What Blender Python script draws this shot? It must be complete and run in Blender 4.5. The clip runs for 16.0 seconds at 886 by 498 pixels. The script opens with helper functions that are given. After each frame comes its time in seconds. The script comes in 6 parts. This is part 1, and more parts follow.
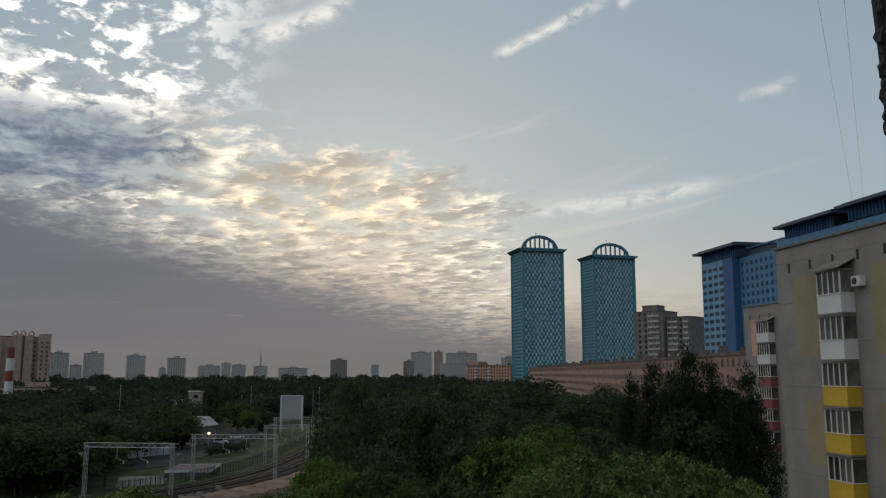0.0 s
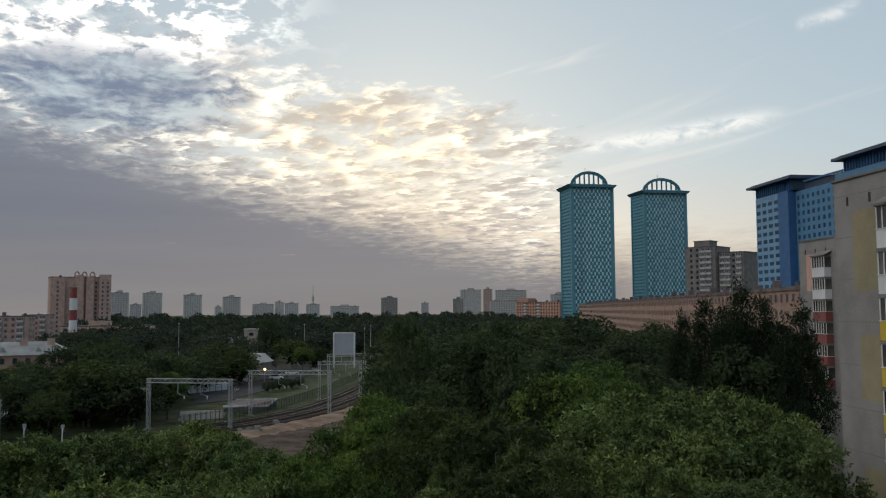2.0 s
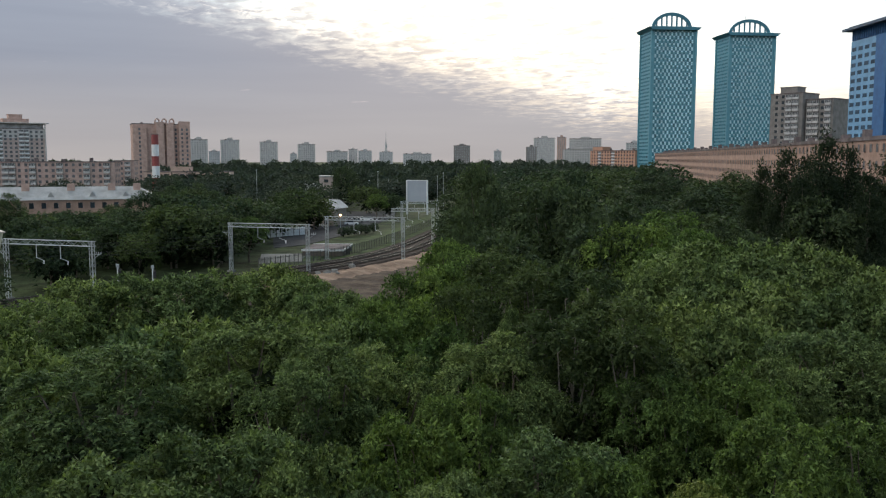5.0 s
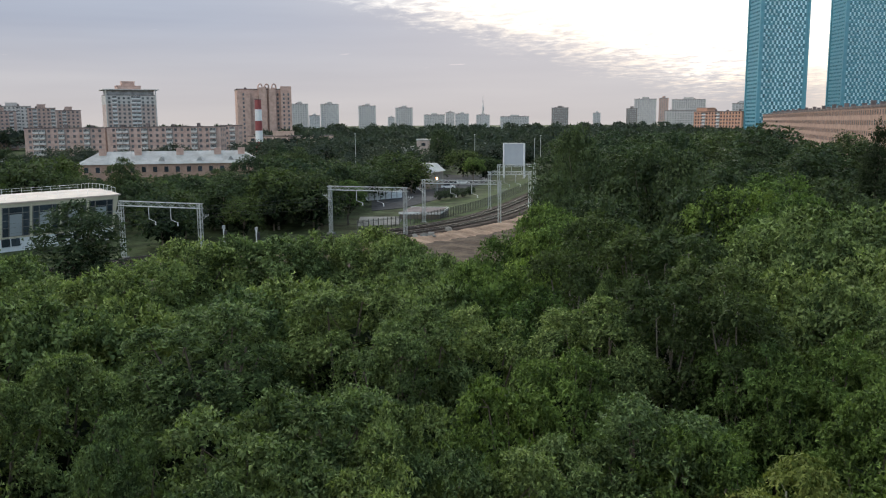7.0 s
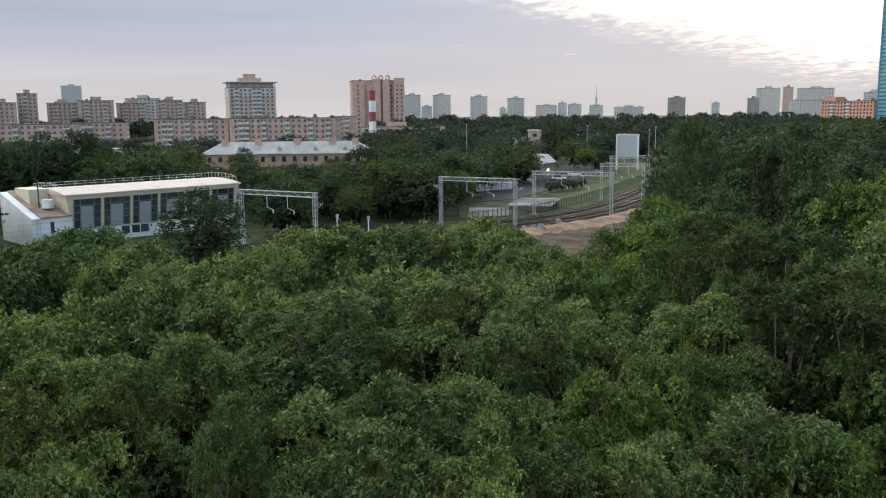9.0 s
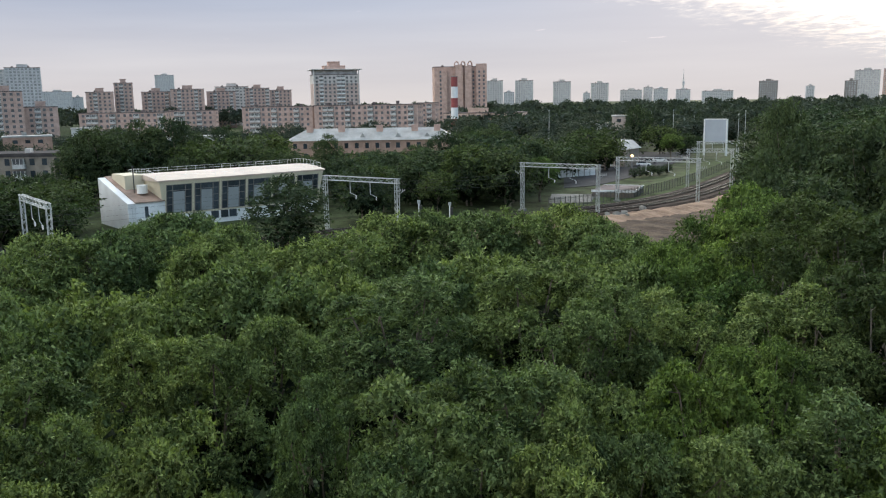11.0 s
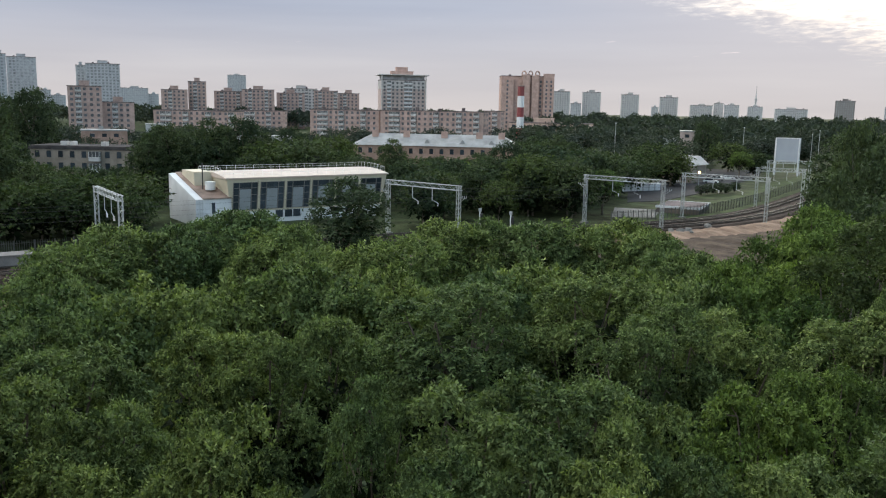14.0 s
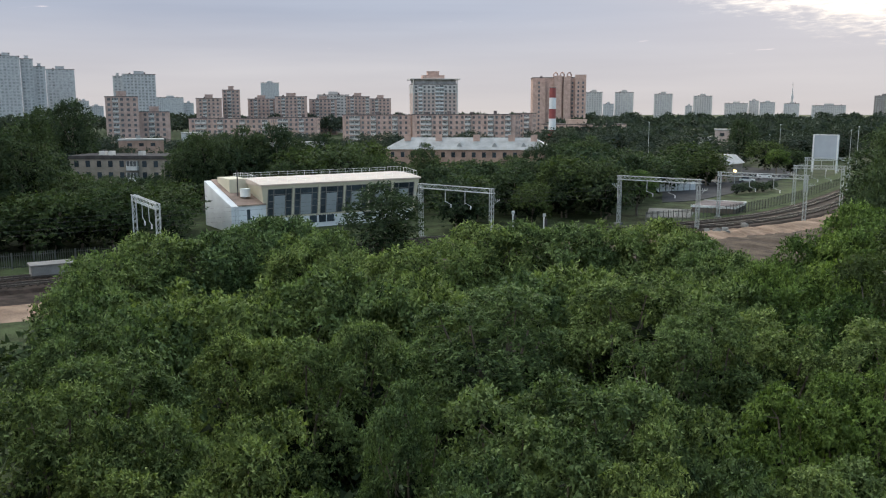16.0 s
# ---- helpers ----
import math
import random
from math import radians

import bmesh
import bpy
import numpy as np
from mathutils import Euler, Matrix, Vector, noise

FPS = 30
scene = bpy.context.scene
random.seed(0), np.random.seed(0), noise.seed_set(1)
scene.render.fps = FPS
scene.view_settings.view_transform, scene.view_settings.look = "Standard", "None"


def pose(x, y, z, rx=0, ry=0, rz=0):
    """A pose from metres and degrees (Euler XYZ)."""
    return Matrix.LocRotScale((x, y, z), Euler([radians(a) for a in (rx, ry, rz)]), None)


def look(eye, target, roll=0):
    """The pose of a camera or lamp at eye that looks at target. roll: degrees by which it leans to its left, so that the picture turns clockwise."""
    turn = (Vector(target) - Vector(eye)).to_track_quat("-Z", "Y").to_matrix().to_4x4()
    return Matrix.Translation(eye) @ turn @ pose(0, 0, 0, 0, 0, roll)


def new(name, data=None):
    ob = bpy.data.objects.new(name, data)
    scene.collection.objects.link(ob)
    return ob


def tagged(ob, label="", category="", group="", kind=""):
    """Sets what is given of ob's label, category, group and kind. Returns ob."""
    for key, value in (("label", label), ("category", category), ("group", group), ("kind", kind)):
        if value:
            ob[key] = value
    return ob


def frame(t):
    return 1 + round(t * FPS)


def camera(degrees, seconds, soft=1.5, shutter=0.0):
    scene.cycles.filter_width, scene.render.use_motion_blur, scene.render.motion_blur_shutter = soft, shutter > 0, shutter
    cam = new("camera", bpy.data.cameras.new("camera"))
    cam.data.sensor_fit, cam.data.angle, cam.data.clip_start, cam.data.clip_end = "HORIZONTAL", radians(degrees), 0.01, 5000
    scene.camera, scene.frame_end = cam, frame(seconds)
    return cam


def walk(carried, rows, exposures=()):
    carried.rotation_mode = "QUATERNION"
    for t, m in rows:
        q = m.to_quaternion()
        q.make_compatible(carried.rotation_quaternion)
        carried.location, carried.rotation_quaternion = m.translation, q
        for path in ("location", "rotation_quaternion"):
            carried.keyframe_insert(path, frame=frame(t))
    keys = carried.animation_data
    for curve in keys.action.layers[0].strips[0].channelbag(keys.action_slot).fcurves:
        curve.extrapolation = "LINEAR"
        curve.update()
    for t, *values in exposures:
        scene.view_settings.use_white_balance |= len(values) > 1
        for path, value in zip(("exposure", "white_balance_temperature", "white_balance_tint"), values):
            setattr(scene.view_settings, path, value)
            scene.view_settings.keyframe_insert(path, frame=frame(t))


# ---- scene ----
H = 20.5  # eye height over the ground
cam = camera(55.26, 16.0, soft=1.15)
# seconds, yaw (to the left), pitch (up), roll
ROWS = [
    (0, -0.00, 8.34, 0.02),
    (0.5, 0.76, 8.29, -0.21),
    (1, 1.85, 8.10, -0.41),
    (1.5, 2.62, 6.64, -0.38),
    (2, 3.31, 4.14, -0.30),
    (2.5, 3.58, 2.46, -0.26),
    (3, 4.27, 0.37, -0.06),
    (3.5, 4.87, -1.22, 0.19),
    (4, 5.79, -2.63, 0.29),
    (4.5, 6.87, -4.13, 0.25),
    (4.7, 7.37, -4.99, 0.15),
    (6.8, 14.17, -8.53, -0.30),
    (7, 14.78, -8.56, -0.38),
    (7.5, 16.50, -8.79, -0.29),
    (8, 18.65, -8.90, -0.41),
    (8.5, 20.42, -8.99, -0.23),
    (9, 22.25, -9.11, -0.50),
    (9.5, 23.85, -9.24, -0.71),
    (10, 25.41, -9.83, -0.93),
    (12.3, 29.84, -9.75, -0.00),
    (12.5, 30.05, -9.68, 0.29),
    (13, 30.85, -9.58, 0.52),
    (13.5, 31.53, -9.48, 0.72),
    (14, 31.87, -9.46, 1.05),
    (14.5, 32.11, -9.51, 1.33),
    (15, 32.65, -9.54, 1.05),
    (15.5, 33.58, -9.38, 0.09),
    (16, 34.17, -9.25, -0.10),
]
walk(cam, [(t, pose(0, 0, H, 0, 0, yaw) @ pose(0, 0, 0, 90 + pitch) @ pose(0, 0, 0, 0, 0, roll)) for t, yaw, pitch, roll in ROWS],
     exposures=[(0, -0.2), (0.5, -0.16), (1.0, -0.1), (2.0, 0.22), (3.5, 0.66), (4.7, 1.0), (7.0, 1.5), (9.5, 1.72), (10.1, 1.8), (12.5, 1.6), (16.0, 1.62)])

# ---------------------------------------------------------------- sky and light
SUN_AZ, SUN_EL = 6.0, 10.0
# long thin clouds: bearing and height of both ends, half width, strength
WISPS = [(-3.8, 21.3, -11.56, 24.4, 0.32, 0.75), (-6.3, 10.8, -18.6, 12.2, 0.5, 0.55), (12.9, 21.9, 6.6, 24.6, 0.6, 0.9), (-12.3, 24.0, -14.6, 24.9, 0.3, 0.5), (-20.0, 17.4, -23.5, 18.2, 0.35, 0.35)]


def away(az, d=1.0, z=0.0):
    """A place d metres from the eye's foot, az degrees to the left of straight ahead."""
    a = radians(az)
    return Vector((-math.sin(a) * d, math.cos(a) * d, z))


class Nodes:
    """A short way to write node trees."""

    def __init__(self, tree):
        self.tree = tree
        tree.nodes.clear()

    def add(self, kind):
        return self.tree.nodes.new(kind)

    def link(self, a, b):
        self.tree.links.new(a, b)

    def put(self, socket, value):
        if isinstance(value, bpy.types.NodeSocket):
            self.link(value, socket)
        else:
            socket.default_value = value

    def math(self, op, a, b=None, c=None, clamp=False):
        node = self.add("ShaderNodeMath")
        node.operation, node.use_clamp = op, clamp
        for i, v in enumerate((a, b, c)):
            if v is not None:
                self.put(node.inputs[i], v)
        return node.outputs[0]

    def step(self, x, lo, hi):
        node = self.add("ShaderNodeMapRange")
        node.interpolation_type = "SMOOTHSTEP"
        for i, v in enumerate((x, lo, hi, 0.0, 1.0)):
            self.put(node.inputs[i], v)
        return node.outputs[0]

    def mix(self, f, a, b, kind="MIX"):
        node = self.add("ShaderNodeMix")
        node.data_type, node.blend_type = "RGBA", kind
        self.put(node.inputs[0], f)
        for i, v in ((6, a), (7, b)):
            self.put(node.inputs[i], (*v, 1) if isinstance(v, tuple) and len(v) == 3 else v)
        return node.outputs[2]

    def noise(self, vec, scale, detail=4.0, rough=0.55, warp=0.0):
        node = self.add("ShaderNodeTexNoise")
        if vec is not None:
            self.link(vec, node.inputs["Vector"])
        for key, v in (("Scale", scale), ("Detail", detail), ("Roughness", rough), ("Distortion", warp)):
            node.inputs[key].default_value = v
        return node.outputs[0]

    def xyz(self, x, y, z):
        node = self.add("ShaderNodeCombineXYZ")
        for i, v in enumerate((x, y, z)):
            self.put(node.inputs[i], v)
        return node.outputs[0]

    def ramp(self, f, stops):
        node = self.add("ShaderNodeValToRGB")
        el = node.color_ramp.elements
        while len(el) < len(stops):
            el.new(0.5)
        for e, (p, c) in zip(el, stops):
            e.position, e.color = p, (*c, 1)
        self.link(f, node.inputs[0])
        return node.outputs[0]


def make_sky():
    world = bpy.data.worlds.new("sky")
    scene.world = world
    world.use_nodes = True
    n = Nodes(world.node_tree)
    out = n.add("ShaderNodeOutputWorld")
    back = n.add("ShaderNodeBackground")
    n.link(back.outputs[0], out.inputs[0])
    sky = n.add("ShaderNodeTexSky")
    sky.sky_type, sky.sun_disc = "NISHITA", False
    sky.sun_elevation, sky.sun_rotation = radians(SUN_EL), radians(-SUN_AZ)
    sky.air_density, sky.dust_density, sky.ozone_density = 1.0, 0.6, 2.0
    coord = n.add("ShaderNodeTexCoord").outputs["Generated"]
    sep = n.add("ShaderNodeSeparateXYZ")
    n.link(coord, sep.inputs[0])
    x, y, z = sep.outputs
    az = n.math("MULTIPLY", n.math("ARCTAN2", n.math("MULTIPLY", x, -1.0), y), 57.2958)
    el = n.math("MULTIPLY", n.math("ARCSINE", z), 57.2958)
    # the cloud layer is flat, seen from below
    depth = n.math("ADD", n.math("MAXIMUM", z, 0.0), 0.055)
    u, v = n.math("DIVIDE", x, depth), n.math("DIVIDE", y, depth)
    plane = n.xyz(u, v, 0.0)
    turned = n.xyz(n.math("ADD", n.math("MULTIPLY", u, 0.9), n.math("MULTIPLY", v, 0.35)), n.math("MULTIPLY", n.math("SUBTRACT", v, n.math("MULTIPLY", u, 0.4)), 0.62), 3.0)
    big = n.noise(plane, 0.75, 3, 0.5)
    puffs = n.noise(turned, 5.2, 6, 0.62, 0.4)
    fine = n.noise(turned, 15.0, 4, 0.6, 0.3)
    wob = n.math("MULTIPLY", n.math("SUBTRACT", big, 0.5), 7.0)
    # glow round the hidden sun
    da = n.math("DIVIDE", n.math("SUBTRACT", az, SUN_AZ + 1.5), 15.0)
    de = n.math("DIVIDE", n.math("SUBTRACT", el, SUN_EL + 1.0), 7.0)
    glow = n.math("EXPONENT", n.math("MULTIPLY", n.math("ADD", n.math("MULTIPLY", da, da), n.math("MULTIPLY", de, de)), -1.0))
    wide = n.math("EXPONENT", n.math("MULTIPLY", n.math("ADD", n.math("MULTIPLY", n.math("MULTIPLY", da, da), 0.22), n.math("MULTIPLY", n.math("MULTIPLY", de, de), 0.1)), -1.0))
    # clear part: pale grey-blue, fading to a warm grey at the horizon
    clear = n.mix(0.2, n.ramp(n.math("DIVIDE", el, 60.0), [(0.0, (0.4, 0.34, 0.34)), (0.07, (0.5, 0.44, 0.41)), (0.17, (0.4, 0.475, 0.52)), (0.45, (0.325, 0.43, 0.515)), (1.0, (0.17, 0.26, 0.37))]),
                  n.mix(1.0, sky.outputs[0], (0.12, 0.12, 0.12), "MULTIPLY"))
    clear = n.mix(n.math("MULTIPLY", wide, 0.3), clear, (0.58, 0.58, 0.54))
    # thin streaks over the clear part
    streak = n.noise(n.xyz(n.math("MULTIPLY", n.math("ADD", az, n.math("MULTIPLY", el, 0.9)), 0.035), n.math("MULTIPLY", n.math("SUBTRACT", el, n.math("MULTIPLY", az, -0.28)), 0.32), 1.7), 1.0, 4, 0.6, 0.5)
    clear = n.mix(n.math("MULTIPLY", n.step(streak, 0.6, 0.76), 0.6), clear, (0.85, 0.8, 0.72))
    # single long wisps
    grainy = n.noise(n.xyz(n.math("MULTIPLY", az, 0.5), n.math("MULTIPLY", el, 0.9), 2.0), 1.0, 5, 0.65, 0.6)
    for a0, e0, a1, e1, wide_by, strong in WISPS:
        dx, dy = a1 - a0, e1 - e0
        l = math.hypot(dx, dy)
        qa, qe = n.math("SUBTRACT", az, a0), n.math("SUBTRACT", el, e0)
        run = n.math("DIVIDE", n.math("ADD", n.math("MULTIPLY", qa, dx), n.math("MULTIPLY", qe, dy)), l * l)
        off = n.math("DIVIDE", n.math("ADD", n.math("SUBTRACT", n.math("MULTIPLY", qa, dy), n.math("MULTIPLY", qe, dx)), n.math("MULTIPLY", n.math("SUBTRACT", grainy, 0.5), l * wide_by * 2.2)), l * wide_by)
        mask = n.math("MULTIPLY", n.math("EXPONENT", n.math("MULTIPLY", n.math("MULTIPLY", off, off), -1.0)), n.math("MULTIPLY", n.step(run, -0.1, 0.12), n.math("SUBTRACT", 1.0, n.step(run, 0.8, 1.1))))
        mask = n.math("MULTIPLY", mask, n.math("MULTIPLY", n.step(grainy, 0.3, 0.62), strong))
        clear = n.mix(mask, clear, (1.1, 1.05, 0.97))
    # broken cloud field between two slanting edges
    upper = n.math("ADD", n.math("MULTIPLY_ADD", az, 0.26, 15.4), wob)
    field = n.math("MULTIPLY", n.step(n.math("SUBTRACT", upper, el), -1.0, 3.2), n.step(n.math("ADD", az, wob), -9.5, -2.0))
    cover = n.math("ADD", n.math("MULTIPLY", puffs, 0.7), n.math("MULTIPLY", fine, 0.3))
    thresh = n.math("MULTIPLY_ADD", field, -0.3, 0.66)
    cloud = n.step(cover, thresh, n.math("ADD", thresh, 0.24))
    cloud = n.math("MULTIPLY", cloud, n.step(field, 0.0, 0.12))
    ripple = n.noise(n.xyz(n.math("ADD", n.math("MULTIPLY", u, 0.8), n.math("MULTIPLY", v, 0.5)), n.math("MULTIPLY", n.math("SUBTRACT", v, n.math("MULTIPLY", u, 0.55)), 0.62), 8.0), 13.0, 4, 0.58, 0.5)
    cells = n.add("ShaderNodeTexVoronoi")
    cells.feature = "SMOOTH_F1"
    cells.inputs["Scale"].default_value, cells.inputs["Smoothness"].default_value = 6.5, 0.5
    bend = n.add("ShaderNodeVectorMath")
    bend.operation = "ADD"
    n.link(turned, bend.inputs[0])
    n.link(n.xyz(n.math("MULTIPLY", ripple, 0.22), n.math("MULTIPLY", puffs, 0.3), 0.0), bend.inputs[1])
    n.link(bend.outputs[0], cells.inputs["Vector"])
    lump = n.math("SUBTRACT", 1.0, cells.outputs["Distance"])
    thick = n.step(n.math("ADD", n.math("ADD", n.math("MULTIPLY", ripple, 0.42), n.math("MULTIPLY", big, 0.3)), n.math("MULTIPLY", lump, 0.33)), 0.38, 0.58)
    lit = n.mix(glow, (1.85, 1.77, 1.58), (1.46, 1.2, 0.82))
    shade = n.mix(glow, (0.23, 0.25, 0.31), (0.37, 0.335, 0.3))
    body = n.mix(n.math("MULTIPLY", thick, n.math("MULTIPLY_ADD", glow, -0.2, 0.98)), lit, shade)
    pa, pe = n.math("DIVIDE", n.math("SUBTRACT", az, 24.5), 8.5), n.math("DIVIDE", n.math("SUBTRACT", el, 14.0), 3.0)
    bank = n.math("EXPONENT", n.math("MULTIPLY", n.math("ADD", n.math("MULTIPLY", pa, pa), n.math("MULTIPLY", pe, pe)), -1.0))
    body = n.mix(n.math("MULTIPLY", n.step(n.math("ADD", bank, n.math("MULTIPLY", n.math("SUBTRACT", puffs, 0.5), 1.6)), 0.35, 0.7), 0.85), body, (0.15, 0.2, 0.29))
    col = n.mix(cloud, clear, body)
    # high torn white clouds over the field
    torn = n.math("MULTIPLY", n.step(n.math("ADD", n.math("MULTIPLY", puffs, 0.55), n.math("MULTIPLY", fine, 0.45)), 0.47, 0.57), n.math("MULTIPLY", n.step(n.math("ADD", az, n.math("MULTIPLY", wob, 2.5)), 9.0, 24.0), n.step(el, 15.0, 19.0)))
    col = n.mix(torn, col, (1.9, 1.84, 1.7))
    # the layer thickens to a warm veil towards the horizon
    veil = n.math("MULTIPLY", n.math("SUBTRACT", 1.0, n.step(el, 3.8, 9.5)), n.step(az, -9.0, 3.0))
    col = n.mix(n.math("MULTIPLY", veil, 0.68), col, n.mix(glow, (0.5, 0.45, 0.41), (0.74, 0.57, 0.39)))
    # smooth grey layer low over the horizon
    lower = n.math("ADD", n.math("MAXIMUM", n.math("MINIMUM", n.math("MULTIPLY_ADD", az, 0.26, 3.7), 12.0), 3.2), n.math("MULTIPLY", n.math("SUBTRACT", puffs, 0.5), 3.6))
    low = n.step(n.math("ADD", n.math("SUBTRACT", lower, el), n.math("MULTIPLY", n.math("SUBTRACT", ripple, 0.5), 1.4)), -2.8, 2.1)
    low = n.math("MULTIPLY", low, n.math("MULTIPLY_ADD", n.step(az, -16.0, -6.0), 0.4, 0.6))
    band = n.noise(n.xyz(n.math("MULTIPLY", az, 0.03), n.math("MULTIPLY", el, 0.35), 0.0), 1.6, 3, 0.5)
    grey = n.ramp(n.math("DIVIDE", el, 14.0), [(0.0, (0.212, 0.2, 0.2)), (0.2, (0.198, 0.196, 0.208)), (0.45, (0.152, 0.167, 0.203)), (1.0, (0.185, 0.215, 0.268))])
    grey = n.mix(1.0, grey, n.mix(band, (0.86, 0.86, 0.88), (1.14, 1.13, 1.1)), "MULTIPLY")
    rift = n.noise(n.xyz(n.math("MULTIPLY", az, 0.16), n.math("MULTIPLY_ADD", az, 0.11, n.math("MULTIPLY", el, 1.9)), 5.0), 1.0, 3, 0.6)
    slit = n.math("MULTIPLY", n.step(rift, 0.69, 0.78), n.math("MULTIPLY", n.step(el, 1.8, 3.0), n.math("SUBTRACT", 1.0, n.step(el, 5.0, 8.0))))
    grey = n.mix(n.math("MULTIPLY", slit, 0.7), grey, (0.62, 0.5, 0.48))
    grey = n.mix(n.math("MULTIPLY", glow, 0.42), grey, (0.4, 0.34, 0.3))
    col = n.mix(low, col, grey)
    n.link(col, back.inputs[0])
    back.inputs[1].default_value = 1.0


make_sky()
sun = new("sun", bpy.data.lights.new("sun", "SUN"))
sun.data.energy, sun.data.angle, sun.data.color = 0.6, radians(25), (1.0, 0.9, 0.75)
sun.matrix_world = look(away(SUN_AZ, 300, 300 * math.tan(radians(SUN_EL + 4))), (0, 0, 0))


# ---------------------------------------------------------------- materials
def material(name, color, rough=0.8, metal=0.0, spots=0.12, scale=1.0, bump=0.0, vary=0.0, joints=None):
    """A surface with stains and grain at real size; joints: (width, height) of panels whose seams show."""
    m = bpy.data.materials.new(name)
    m.use_nodes = True
    n = Nodes(m.node_tree)
    out, bs = n.add("ShaderNodeOutputMaterial"), n.add("ShaderNodeBsdfPrincipled")
    n.link(bs.outputs[0], out.inputs[0])
    bs.inputs["Roughness"].default_value, bs.inputs["Metallic"].default_value = rough, metal
    bs.inputs["Specular IOR Level"].default_value = 0.06 if rough > 0.84 else 0.4
    obj = n.add("ShaderNodeTexCoord").outputs["Object"]
    coarse, grain = n.noise(obj, 0.35 * scale, 4, 0.6), n.noise(obj, 9.0 * scale, 3, 0.6)
    f = n.math("ADD", n.math("MULTIPLY", coarse, 0.65), n.math("MULTIPLY", grain, 0.35))
    lo, hi = tuple(c * (1 - 2.2 * spots) for c in color), tuple(min(1, c * (1 + 2.2 * spots)) for c in color)
    c = n.mix(n.step(f, 0.3, 0.7), lo, hi)
    if vary:
        r = n.add("ShaderNodeObjectInfo").outputs["Random"]
        c = n.mix(1.0, c, n.mix(r, (1 - vary,) * 3, (1 + vary,) * 3), "MULTIPLY")
    if joints:
        sep = n.add("ShaderNodeSeparateXYZ")
        n.link(obj, sep.inputs[0])
        along = n.math("ADD", sep.outputs[0], sep.outputs[1])
        w, h = joints
        ju = n.math("PINGPONG", n.math("ADD", along, 0.001), w / 2)
        jv = n.math("PINGPONG", sep.outputs[2], h / 2)
        line = n.math("MULTIPLY", n.step(ju, 0.0, 0.06), n.step(jv, 0.0, 0.06))
        c = n.mix(n.math("SUBTRACT", 1.0, line), c, tuple(v * 0.82 for v in color))
    n.link(c, bs.inputs["Base Color"])
    if bump:
        b = n.add("ShaderNodeBump")
        b.inputs["Strength"].default_value, b.inputs["Distance"].default_value = bump, 0.02
        n.link(grain, b.inputs["Height"])
        n.link(b.outputs[0], bs.inputs["Normal"])
    return m


def leaf_material(name, dark, light):
    m = bpy.data.materials.new(name)
    m.use_nodes = True
    n = Nodes(m.node_tree)
    out, bs, tr, mx = n.add("ShaderNodeOutputMaterial"), n.add("ShaderNodeBsdfPrincipled"), n.add("ShaderNodeBsdfTranslucent"), n.add("ShaderNodeMixShader")
    isl = n.add("ShaderNodeNewGeometry").outputs["Random Per Island"]
    rnd = n.add("ShaderNodeObjectInfo").outputs["Random"]
    obj = n.add("ShaderNodeTexCoord").outputs["Object"]
    patch = n.noise(obj, 0.55, 3, 0.55)
    f = n.math("ADD", n.math("MULTIPLY", n.math("POWER", isl, 1.7), 0.75), n.math("MULTIPLY", n.step(patch, 0.35, 0.65), 0.4))
    c = n.mix(f, dark, light)
    c = n.mix(1.0, c, n.mix(rnd, (0.72, 0.79, 0.84), (1.26, 1.2, 1.02)), "MULTIPLY")
    n.link(c, bs.inputs["Base Color"])
    bs.inputs["Roughness"].default_value, bs.inputs["Specular IOR Level"].default_value = 0.7, 0.08
    n.link(n.mix(1.0, c, (1.1, 1.25, 0.6), "MULTIPLY"), tr.inputs[0])
    mx.inputs[0].default_value = 0.26
    n.link(bs.outputs[0], mx.inputs[1])
    n.link(tr.outputs[0], mx.inputs[2])
    n.link(mx.outputs[0], out.inputs[0])
    return m


GLASS = material("window_glass", (0.035, 0.045, 0.055), 0.12, spots=0.25, scale=0.6, vary=0.35)
GLASS_BALCONY = material("balcony_glass", (0.09, 0.09, 0.085), 0.25, spots=0.3, scale=2.0, vary=0.6)
GLASS_TEAL = material("teal_glass", (0.03, 0.12, 0.16), 0.2, spots=0.2, vary=0.5)
# panes of far houses: the air's haze is put into their paler colour
GLASS_HAZE = material("glass_thick_air_haze", (0.25, 0.255, 0.265), 0.5, spots=0.2, vary=0.3)
GLASS_FAR = material("glass_air_haze", (0.085, 0.09, 0.1), 0.4, spots=0.2, vary=0.3)
GLASS_BLUE = material("blue_glass", (0.025, 0.06, 0.1), 0.5, spots=0.2, vary=0.3)
WHITE = material("white_paint", (0.56, 0.57, 0.58), 0.6, spots=0.05)
FRAME = material("window_frame", (0.62, 0.62, 0.6), 0.5, spots=0.06)
PLASTER = material("grey_plaster", (0.255, 0.242, 0.235), 0.9, spots=0.08, bump=0.3, joints=(6.4, 2.8))
OCHRE = material("ochre_plaster", (0.285, 0.247, 0.165), 0.9, spots=0.08, bump=0.3)
YELLOW = material("yellow_panel", (0.52, 0.35, 0.03), 0.6, spots=0.08)
DARK_RED = material("dark_red_panel", (0.2, 0.06, 0.055), 0.6, spots=0.1)
GREY_BRICK = material("grey_brick", (0.225, 0.195, 0.165), 0.9, spots=0.12)
PALE_PINK = material("pale_pink_brick", (0.4, 0.325, 0.3), 0.9, spots=0.1)
RED = material("red_paint", (0.21, 0.045, 0.045), 0.6, spots=0.1)
PINK = material("pink_plaster", (0.52, 0.32, 0.27), 0.9, spots=0.1)
